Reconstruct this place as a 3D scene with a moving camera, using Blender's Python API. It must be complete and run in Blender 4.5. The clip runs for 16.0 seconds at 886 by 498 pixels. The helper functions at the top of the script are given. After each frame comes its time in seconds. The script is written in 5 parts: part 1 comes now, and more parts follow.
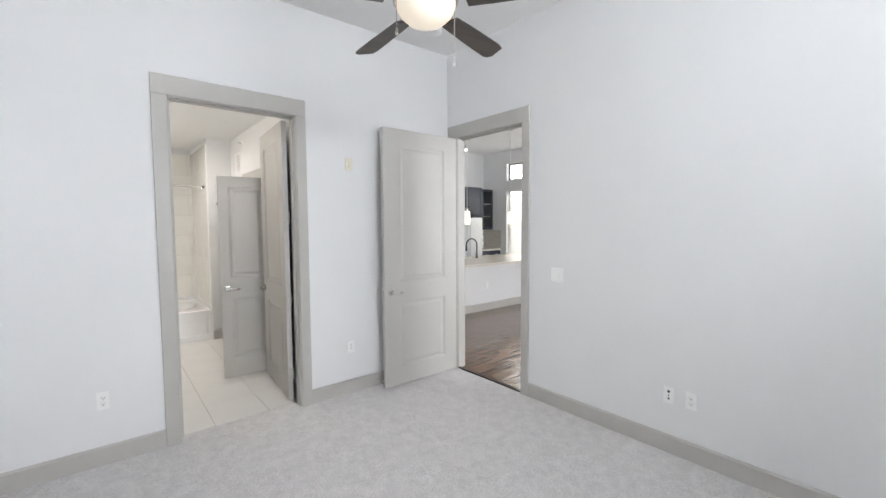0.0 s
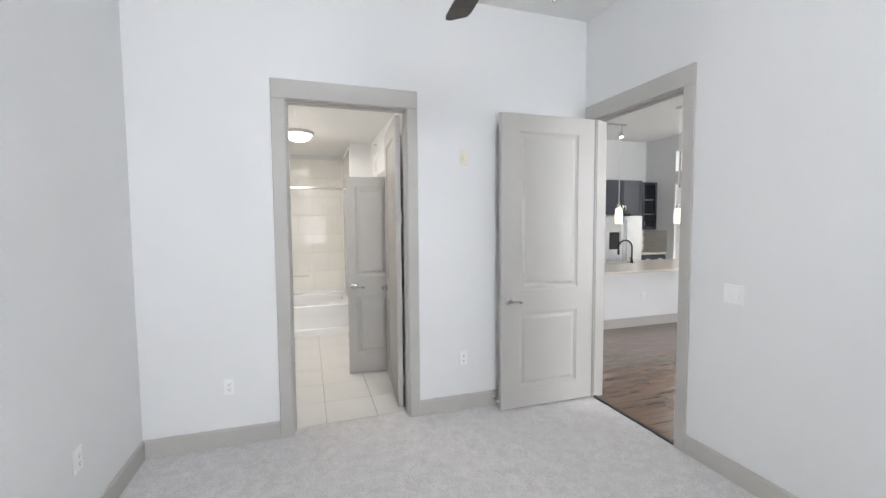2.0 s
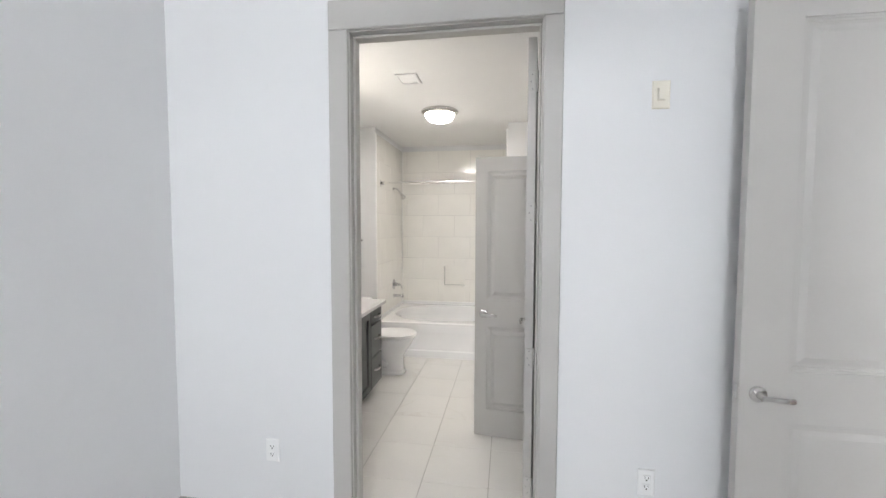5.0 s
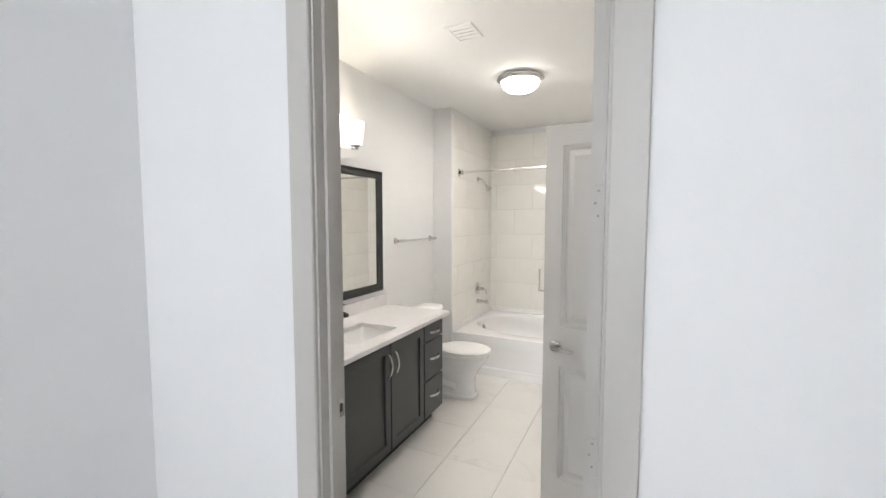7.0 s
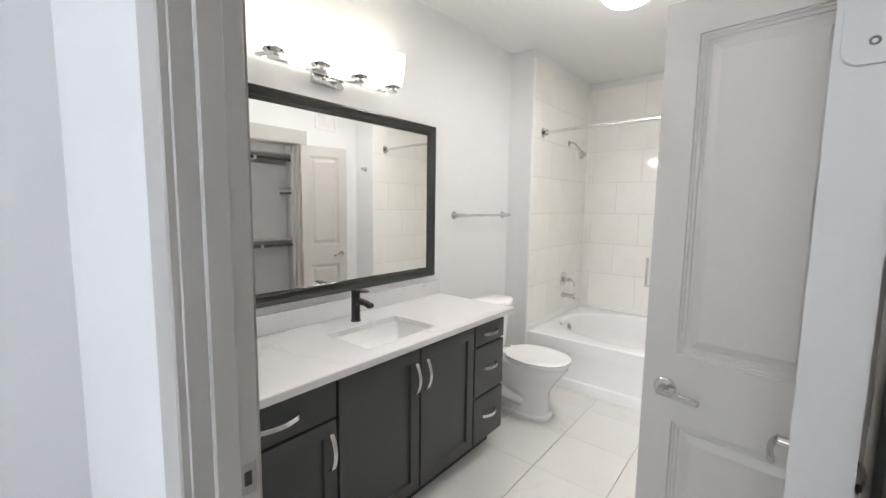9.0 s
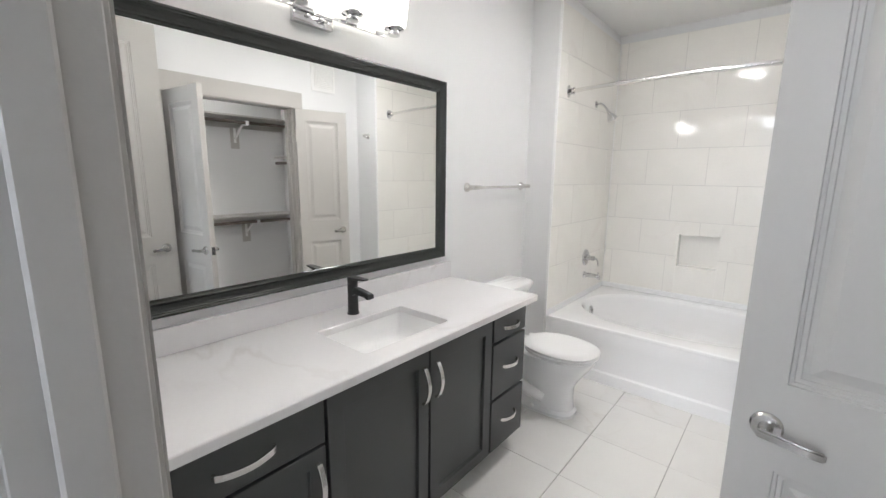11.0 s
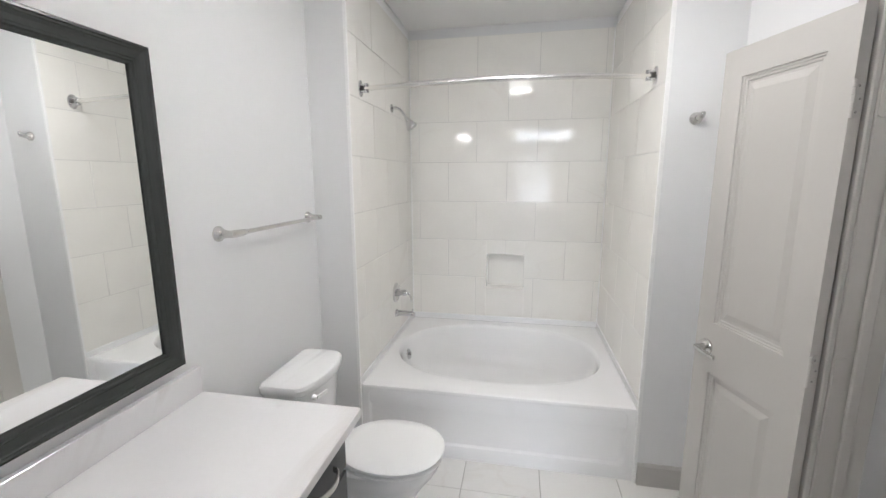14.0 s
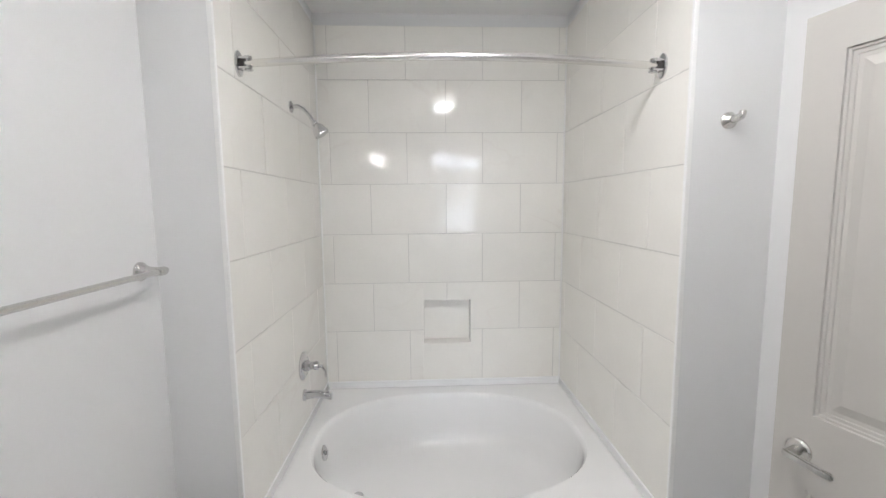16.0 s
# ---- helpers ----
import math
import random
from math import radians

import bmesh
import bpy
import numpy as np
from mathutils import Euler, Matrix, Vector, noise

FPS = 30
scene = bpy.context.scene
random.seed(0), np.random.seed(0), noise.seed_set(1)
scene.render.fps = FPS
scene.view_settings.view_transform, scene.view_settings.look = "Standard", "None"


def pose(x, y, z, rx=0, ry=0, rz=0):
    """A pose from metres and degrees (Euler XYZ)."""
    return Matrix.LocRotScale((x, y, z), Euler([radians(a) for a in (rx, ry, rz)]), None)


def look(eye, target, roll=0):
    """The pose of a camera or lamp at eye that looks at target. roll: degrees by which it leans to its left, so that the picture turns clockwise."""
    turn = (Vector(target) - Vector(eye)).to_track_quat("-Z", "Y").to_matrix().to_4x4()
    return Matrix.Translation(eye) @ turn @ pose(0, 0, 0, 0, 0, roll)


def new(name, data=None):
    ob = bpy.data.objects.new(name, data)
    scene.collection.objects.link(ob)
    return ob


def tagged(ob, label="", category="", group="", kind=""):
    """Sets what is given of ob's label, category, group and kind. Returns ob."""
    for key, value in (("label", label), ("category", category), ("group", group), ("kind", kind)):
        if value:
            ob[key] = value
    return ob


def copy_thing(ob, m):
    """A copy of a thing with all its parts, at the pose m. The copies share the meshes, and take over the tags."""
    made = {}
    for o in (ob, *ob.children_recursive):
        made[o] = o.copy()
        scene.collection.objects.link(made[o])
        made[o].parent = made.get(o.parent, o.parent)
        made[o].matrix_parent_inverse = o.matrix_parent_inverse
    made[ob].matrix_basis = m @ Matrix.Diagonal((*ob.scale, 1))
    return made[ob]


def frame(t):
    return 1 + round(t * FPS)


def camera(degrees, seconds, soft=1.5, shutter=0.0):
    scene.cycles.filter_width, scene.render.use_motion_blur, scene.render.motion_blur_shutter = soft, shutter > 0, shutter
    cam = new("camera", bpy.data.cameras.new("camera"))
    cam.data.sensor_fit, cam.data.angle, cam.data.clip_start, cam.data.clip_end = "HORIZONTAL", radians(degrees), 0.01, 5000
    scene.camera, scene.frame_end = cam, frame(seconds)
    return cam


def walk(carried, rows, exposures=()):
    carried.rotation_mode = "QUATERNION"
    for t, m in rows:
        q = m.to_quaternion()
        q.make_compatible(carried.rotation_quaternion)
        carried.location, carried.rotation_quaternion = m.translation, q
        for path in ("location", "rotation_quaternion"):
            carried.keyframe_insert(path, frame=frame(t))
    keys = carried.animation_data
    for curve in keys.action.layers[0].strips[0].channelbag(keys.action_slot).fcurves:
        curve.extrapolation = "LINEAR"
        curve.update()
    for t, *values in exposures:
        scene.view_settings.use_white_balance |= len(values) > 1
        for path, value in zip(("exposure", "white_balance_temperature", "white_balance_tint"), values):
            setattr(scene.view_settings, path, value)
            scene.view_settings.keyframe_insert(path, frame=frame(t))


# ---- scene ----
cam = camera(94.3, 16.0)
PATH = [
    (0, (-0.034, -0.003, 1.561), (1.24, 1.534, 1.436), -0.3),
    (0.5, (0.047, 0.01, 1.568), (1.194, 1.643, 1.441), -0.3),
    (1, (0.19, 0.049, 1.561), (1.169, 1.788, 1.437), -0.3),
    (1.5, (0.358, 0.126, 1.56), (1.158, 1.955, 1.438), -0.4),
    (2, (0.478, 0.252, 1.559), (1.101, 2.148, 1.435), -0.4),
    (2.5, (0.572, 0.467, 1.556), (1.025, 2.412, 1.436), -0.3),
    (3, (0.662, 0.673, 1.543), (0.96, 2.647, 1.427), -0.3),
    (3.5, (0.774, 0.883, 1.551), (0.919, 2.874, 1.432), -0.2),
    (4, (0.867, 1.102, 1.545), (0.864, 3.099, 1.426), -0.2),
    (4.2, (0.91, 1.195, 1.539), (0.846, 3.191, 1.427), -0.1),
    (6.5, (1.28, 2.189, 1.567), (0.55, 4.046, 1.431), 0.0),
    (7, (1.295, 2.391, 1.565), (0.433, 4.191, 1.427), 0.0),
    (7.5, (1.258, 2.61, 1.567), (0.272, 4.344, 1.421), 0.0),
    (8, (1.22, 2.816, 1.541), (0.116, 4.477, 1.388), 0.3),
    (8.5, (1.179, 3.021, 1.467), (-0.028, 4.606, 1.299), 0.2),
    (10.8, (0.952, 3.381, 1.451), (-0.356, 4.852, 1.097), 0.9),
    (11, (0.903, 3.42, 1.455), (-0.368, 4.924, 1.104), 0.6),
    (11.5, (0.801, 3.474, 1.502), (-0.318, 5.09, 1.132), 0.5),
    (12, (0.701, 3.551, 1.522), (-0.244, 5.273, 1.149), 0.3),
    (12.5, (0.621, 3.648, 1.555), (-0.163, 5.45, 1.18), 0.1),
    (13, (0.539, 3.794, 1.58), (-0.095, 5.653, 1.205), -0.1),
    (13.5, (0.49, 3.976, 1.584), (0.001, 5.88, 1.217), -0.1),
    (14, (0.44, 4.16, 1.59), (0.076, 6.096, 1.245), -0.2),
    (14.5, (0.353, 4.344, 1.59), (0.081, 6.3, 1.278), -0.4),
    (15, (0.266, 4.507, 1.57), (0.112, 6.483, 1.306), -0.4),
    (15.5, (0.255, 4.694, 1.571), (0.191, 6.679, 1.334), -0.3),
    (16, (0.202, 4.893, 1.578), (0.284, 6.88, 1.362), -0.5),
]
walk(cam, [(t, look(eye, target, roll)) for t, eye, target, roll in PATH],
     exposures=[(0, 0.15, 6500, 10), (3, 0.17, 6450, 10), (4.2, 0.17, 6440, 10), (6.5, 0.29, 6490, 10), (7.5, 0.32, 6480, 10), (8.5, 0.36, 6320, 10),
                (11, 0.32, 6070, 10), (13, 0.21, 6010, 10), (14.5, 0.15, 6010, 10), (16, 0.16, 6010, 10)])


# ---- light ----
world = bpy.data.worlds.new("world")
scene.world = world
world.use_nodes = True
wn = world.node_tree
sky = wn.nodes.new("ShaderNodeTexSky")
sky.sky_type = "NISHITA"
sky.sun_disc = False
sky.sun_elevation = radians(48)
sky.sun_rotation = radians(200)
wn.links.new(sky.outputs[0], wn.nodes["Background"].inputs[0])
wn.nodes["Background"].inputs[1].default_value = 0.12


def lamp(name, kind, watts, m, colour=(1, 1, 1), size=0.1, size_y=None):
    d = bpy.data.lights.new(name, kind)
    d.energy, d.color = watts, colour
    if kind == "AREA":
        d.shape, d.size, d.size_y = "RECTANGLE", size, size_y or size
    elif kind == "SUN":
        d.angle = size
    else:
        d.shadow_soft_size = size
    ob = new(name, d)
    ob.matrix_world = m
    return ob


lamp("sun", "SUN", 2.0, look((20, 30, 40), (0, 5, 0)), (1.0, 0.95, 0.88), radians(0.5))
lamp("bedroom_window_light", "AREA", 66, look((0.87, -1.46, 1.58), (-0.75, 1.6, 3.7)), (0.910, 0.945, 1.0), 1.60, 1.55)
lamp("bedroom_transom_light", "AREA", 52, look((0.87, -1.52, 2.80), (0.0, 3.0, 4.2)), (0.910, 0.945, 1.0), 1.60, 0.42)
lamp("kitchen_window_light", "AREA", 130, look((7.90, 6.05, 1.8), (3.0, 6.05, 1.5)), (1.0, 0.975, 0.93), 2.2, 3.0)
# added fill for living room and kitchen, from a window out of view
lamp("living_window_light", "AREA", 112, look((5.6, -1.42, 1.75), (5.2, 3.0, 1.95)), (0.925, 0.955, 1.0), 2.0, 2.2)

dome = lamp("bathroom_dome_lamp", "AREA", 10.5, look((0.405, 5.665, 2.565), (0.405, 5.665, 0), 0), (1.0, 0.935, 0.88), 0.22)
dome.data.shape = "DISK"
lamp("vanity_light_lamp", "AREA", 10, look((-0.44, 4.43, 2.18), (1.0, 4.65, 1.80)), (1.0, 0.925, 0.85), 0.78, 0.13)

# ---- helpers ----
PLACE = {}
SET = Vector((0, 0, 0))     # set-out of the zone that is being built


def empty(name, x, y, z, rz=0.0):
    ob = new(name)
    ob.empty_display_size = 0.1
    ob.matrix_world = Matrix.Translation(SET) @ pose(x, y, z, 0, 0, rz)
    PLACE[ob] = pose(x, y, z, 0, 0, rz)
    return ob


def part(name, bm, material, parent=None, label="", local=False, smooth=True):
    """Links a bmesh as one mesh object, under a thing or a part; coordinates are the world's unless local."""
    me = bpy.data.meshes.new(name)
    bmesh.ops.recalc_face_normals(bm, faces=bm.faces[:])
    m = PLACE.get(parent, Matrix.Identity(4)) if parent else Matrix.Identity(4)
    if parent and not local:
        bm.transform(m.inverted())
    bm.to_mesh(me)
    bm.free()
    if smooth:
        for p in me.polygons:
            p.use_smooth = True
        me.set_sharp_from_angle(angle=radians(32))
    for one in material if isinstance(material, (list, tuple)) else [material]:
        me.materials.append(one)
    ob = new(name, me)
    if parent:
        ob.parent = parent
    else:
        ob.location = SET
    PLACE[ob] = m
    if label:
        ob["label"] = label
    return ob


def B():
    return bmesh.new()


def box(bm, x0, y0, z0, x1, y1, z1, bevel=0.0, seg=1):
    vs = bmesh.ops.create_cube(bm, size=1.0)["verts"]
    bmesh.ops.transform(bm, verts=vs, matrix=Matrix.Translation(((x0 + x1) / 2, (y0 + y1) / 2, (z0 + z1) / 2)) @ Matrix.Diagonal((abs(x1 - x0), abs(y1 - y0), abs(z1 - z0), 1)))
    if bevel:
        es = list({e for v in vs for e in v.link_edges})
        bmesh.ops.bevel(bm, geom=es, offset=bevel, segments=seg, profile=0.5, affect="EDGES")
    return bm


def loft(bm, rings, cap0=True, cap1=True, closed=True):
    """Quads between rings of equally many points."""
    vr = [[bm.verts.new(p) for p in r] for r in rings]
    n = len(vr[0])
    for a, b in zip(vr, vr[1:]):
        for i in range(n if closed else n - 1):
            bm.faces.new((a[i], a[(i + 1) % n], b[(i + 1) % n], b[i]))
    if cap0:
        bm.faces.new(vr[0][::-1])
    if cap1:
        bm.faces.new(vr[-1])
    return bm


def ring(c, r, u, v, n=16):
    c, u, v = Vector(c), Vector(u), Vector(v)
    return [c + u * (r * math.cos(2 * math.pi * i / n)) + v * (r * math.sin(2 * math.pi * i / n)) for i in range(n)]


def axes(d):
    d = Vector(d).normalized()
    u = d.orthogonal().normalized()
    return d, u, d.cross(u)


def lathe(bm, base, direction, profile, n=24):
    """profile: (height along direction, radius)."""
    d, u, v = axes(direction)
    return loft(bm, [ring(Vector(base) + d * h, max(r, 0.0004), u, v, n) for h, r in profile])


def rod(bm, a, b, r, n=14):
    a, b = Vector(a), Vector(b)
    return lathe(bm, a, b - a, [(0, r), ((b - a).length, r)], n)


def tube(bm, points, r, n=12, rs=None):
    pts = [Vector(p) for p in points]
    rings = []
    u = None
    for i, p in enumerate(pts):
        d = (pts[min(i + 1, len(pts) - 1)] - pts[max(i - 1, 0)]).normalized()
        if u is None:
            u = d.orthogonal().normalized()
        u = (u - d * u.dot(d)).normalized()
        rings.append(ring(p, rs[i] if rs else r, u, d.cross(u), n))
    return loft(bm, rings)


def strap(bm, points, wide, w, t):
    """A flat bar of width w along the direction 'wide' and thickness t, along points."""
    pts = [Vector(p) for p in points]
    wide = Vector(wide).normalized()
    rings = []
    for i, p in enumerate(pts):
        d = (pts[min(i + 1, len(pts) - 1)] - pts[max(i - 1, 0)]).normalized()
        k = d.cross(wide).normalized()
        rings.append([p + wide * (w / 2) + k * (t / 2), p - wide * (w / 2) + k * (t / 2), p - wide * (w / 2) - k * (t / 2), p + wide * (w / 2) - k * (t / 2)])
    return loft(bm, rings)


def rounded(x0, y0, x1, y1, r, k=5):
    """Points of a rounded rectangle in a plane."""
    out = []
    for cx, cy, a in ((x1 - r, y1 - r, 0), (x0 + r, y1 - r, 90), (x0 + r, y0 + r, 180), (x1 - r, y0 + r, 270)):
        for i in range(k + 1):
            q = radians(a + 90 * i / k)
            out.append((cx + r * math.cos(q), cy + r * math.sin(q)))
    return out


def oval(cx, cy, rx, ry, n=48, p=2.0):
    out = []
    for i in range(n):
        a = 2 * math.pi * i / n
        c, s = math.cos(a), math.sin(a)
        out.append((cx + rx * math.copysign(abs(c) ** (2 / p), c), cy + ry * math.copysign(abs(s) ** (2 / p), s)))
    return out


# ---- materials ----
def material(name, colour, rough=0.5, metal=0.0, vary=0.04, scale=3.0, fine=180.0, bump=0.02, coat=0.0, tint=None, each=0.0, spec=0.5):
    """Principled surface with broad and fine variation in colour, roughness and relief."""
    m = bpy.data.materials.new(name)
    m.use_nodes = True
    t = m.node_tree
    p = t.nodes["Principled BSDF"]
    p.inputs["Metallic"].default_value = metal
    p.inputs["Coat Weight"].default_value = coat
    p.inputs["Specular IOR Level"].default_value = spec
    co = t.nodes.new("ShaderNodeTexCoord")
    n1 = t.nodes.new("ShaderNodeTexNoise")
    n1.inputs["Scale"].default_value, n1.inputs["Detail"].default_value = scale, 5
    n2 = t.nodes.new("ShaderNodeTexNoise")
    n2.inputs["Scale"].default_value, n2.inputs["Detail"].default_value = fine, 3
    t.links.new(co.outputs["Object"], n1.inputs["Vector"])
    t.links.new(co.outputs["Object"], n2.inputs["Vector"])
    mix = t.nodes.new("ShaderNodeMix")
    mix.data_type = "RGBA"
    other = tint or [c * (1 - 2.2 * vary) for c in colour]
    mix.inputs["A"].default_value = (*[min(1, c * (1 + vary)) for c in colour], 1)
    mix.inputs["B"].default_value = (*other, 1)
    add = t.nodes.new("ShaderNodeMath")
    add.operation = "MULTIPLY_ADD"
    t.links.new(n2.outputs["Fac"], add.inputs[0])
    add.inputs[1].default_value = 0.3
    t.links.new(n1.outputs["Fac"], add.inputs[2])
    ramp = t.nodes.new("ShaderNodeMapRange")
    ramp.inputs["From Min"].default_value, ramp.inputs["From Max"].default_value = 0.4, 0.95
    t.links.new(add.outputs[0], ramp.inputs["Value"])
    t.links.new(ramp.outputs[0], mix.inputs["Factor"])
    last = mix.outputs["Result"]
    if each:
        info = t.nodes.new("ShaderNodeObjectInfo")
        hsv = t.nodes.new("ShaderNodeHueSaturation")
        mr = t.nodes.new("ShaderNodeMapRange")
        mr.inputs["To Min"].default_value, mr.inputs["To Max"].default_value = 1 - each, 1 + each
        t.links.new(info.outputs["Random"], mr.inputs["Value"])
        t.links.new(mr.outputs[0], hsv.inputs["Value"])
        t.links.new(last, hsv.inputs["Color"])
        last = hsv.outputs["Color"]
    t.links.new(last, p.inputs["Base Color"])
    rr = t.nodes.new("ShaderNodeMapRange")
    rr.inputs["To Min"].default_value, rr.inputs["To Max"].default_value = max(0.02, rough * 0.85), min(1, rough * 1.15)
    t.links.new(n1.outputs["Fac"], rr.inputs["Value"])
    t.links.new(rr.outputs[0], p.inputs["Roughness"])
    if bump:
        bp = t.nodes.new("ShaderNodeBump")
        bp.inputs["Strength"].default_value, bp.inputs["Distance"].default_value = min(1.0, bump * 10), 0.002
        t.links.new(n2.outputs["Fac"], bp.inputs["Height"])
        t.links.new(bp.outputs[0], p.inputs["Normal"])
    return m


def glowing(name, colour, strength):
    m = bpy.data.materials.new(name)
    m.use_nodes = True
    p = m.node_tree.nodes["Principled BSDF"]
    p.inputs["Base Color"].default_value = (0.85, 0.83, 0.78, 1)
    p.inputs["Roughness"].default_value = 0.35
    p.inputs["Emission Color"].default_value = (*colour, 1)
    p.inputs["Emission Strength"].default_value = strength
    return m


def clear(name, rough=0.0):
    m = bpy.data.materials.new(name)
    m.use_nodes = True
    p = m.node_tree.nodes["Principled BSDF"]
    p.inputs["Transmission Weight"].default_value = 1.0
    p.inputs["Roughness"].default_value = rough
    p.inputs["IOR"].default_value = 1.45
    return m


def veined(name, base, vein, scale=1.6, rough=0.18, strength=0.6):
    """Stone with thin, wandering, faint veins."""
    m = material(name, base, rough, vary=0.02, scale=2.5, fine=60, bump=0.0, coat=0.1)
    t = m.node_tree
    p = t.nodes["Principled BSDF"]
    co = t.nodes.new("ShaderNodeTexCoord")
    n = t.nodes.new("ShaderNodeTexNoise")
    n.inputs["Scale"].default_value, n.inputs["Detail"].default_value = scale, 7
    n.inputs["Distortion"].default_value = 0.9
    info = t.nodes.new("ShaderNodeObjectInfo")
    av = t.nodes.new("ShaderNodeVectorMath")
    sc = t.nodes.new("ShaderNodeVectorMath")
    sc.operation = "SCALE"
    sc.inputs["Scale"].default_value = 23.0
    comb = t.nodes.new("ShaderNodeCombineXYZ")
    for k in range(3):
        t.links.new(info.outputs["Random"], comb.inputs[k])
    t.links.new(comb.outputs[0], sc.inputs[0])
    t.links.new(co.outputs["Object"], av.inputs[0])
    t.links.new(sc.outputs[0], av.inputs[1])
    t.links.new(av.outputs[0], n.inputs["Vector"])
    sub = t.nodes.new("ShaderNodeMath")
    sub.operation = "SUBTRACT"
    sub.inputs[1].default_value = 0.5
    ab = t.nodes.new("ShaderNodeMath")
    ab.operation = "ABSOLUTE"
    t.links.new(n.outputs["Fac"], sub.inputs[0])
    t.links.new(sub.outputs[0], ab.inputs[0])
    mr = t.nodes.new("ShaderNodeMapRange")
    mr.inputs["From Min"].default_value, mr.inputs["From Max"].default_value = 0.0, 0.018
    mr.inputs["To Min"].default_value, mr.inputs["To Max"].default_value = strength, 0.0
    t.links.new(ab.outputs[0], mr.inputs["Value"])
    n3 = t.nodes.new("ShaderNodeTexNoise")
    n3.inputs["Scale"].default_value = scale * 0.8
    t.links.new(av.outputs[0], n3.inputs["Vector"])
    mr3 = t.nodes.new("ShaderNodeMapRange")
    mr3.inputs["From Min"].default_value, mr3.inputs["From Max"].default_value = 0.5, 0.68
    t.links.new(n3.outputs["Fac"], mr3.inputs["Value"])
    mul = t.nodes.new("ShaderNodeMath")
    mul.operation = "MULTIPLY"
    t.links.new(mr.outputs[0], mul.inputs[0])
    t.links.new(mr3.outputs[0], mul.inputs[1])
    mix = t.nodes.new("ShaderNodeMix")
    mix.data_type = "RGBA"
    old = p.inputs["Base Color"].links[0].from_socket
    t.links.new(mul.outputs[0], mix.inputs["Factor"])
    t.links.new(old, mix.inputs["A"])
    mix.inputs["B"].default_value = (*vein, 1)
    t.links.new(mix.outputs["Result"], p.inputs["Base Color"])
    return m


def wood(name, light, dark, rough=0.35, along=0, scale=9.0, bump=0.25, each=0.18):
    """Plank wood: grain stretched along one axis, shade differing from piece to piece."""
    m = material(name, light, rough, vary=0.05, scale=3, fine=90, bump=0.0, each=each)
    t = m.node_tree
    p = t.nodes["Principled BSDF"]
    co = t.nodes.new("ShaderNodeTexCoord")
    info = t.nodes.new("ShaderNodeObjectInfo")
    mp = t.nodes.new("ShaderNodeMapping")
    s = [scale * 2.2, scale * 2.2, scale * 2.2]
    s[along] = scale * 0.18
    mp.inputs["Scale"].default_value = s
    comb = t.nodes.new("ShaderNodeCombineXYZ")
    mm = t.nodes.new("ShaderNodeMath")
    mm.operation = "MULTIPLY"
    mm.inputs[1].default_value = 40
    t.links.new(info.outputs["Random"], mm.inputs[0])
    for k in range(3):
        t.links.new(mm.outputs[0], comb.inputs[k])
    t.links.new(comb.outputs[0], mp.inputs["Location"])
    t.links.new(co.outputs["Object"], mp.inputs["Vector"])
    n = t.nodes.new("ShaderNodeTexNoise")
    n.inputs["Scale"].default_value, n.inputs["Detail"].default_value, n.inputs["Distortion"].default_value = 1.0, 8, 0.6
    t.links.new(mp.outputs[0], n.inputs["Vector"])
    mr = t.nodes.new("ShaderNodeMapRange")
    mr.inputs["From Min"].default_value, mr.inputs["From Max"].default_value = 0.35, 0.7
    t.links.new(n.outputs["Fac"], mr.inputs["Value"])
    mix = t.nodes.new("ShaderNodeMix")
    mix.data_type = "RGBA"
    t.links.new(mr.outputs[0], mix.inputs["Factor"])
    mix.inputs["A"].default_value, mix.inputs["B"].default_value = (*light, 1), (*dark, 1)
    hsv = [x for x in t.nodes if x.bl_idname == "ShaderNodeHueSaturation"][0]
    t.links.new(mix.outputs["Result"], hsv.inputs["Color"])
    bp = t.nodes.new("ShaderNodeBump")
    bp.inputs["Strength"].default_value, bp.inputs["Distance"].default_value = bump, 0.004
    t.links.new(n.outputs["Fac"], bp.inputs["Height"])
    t.links.new(bp.outputs[0], p.inputs["Normal"])
    return m


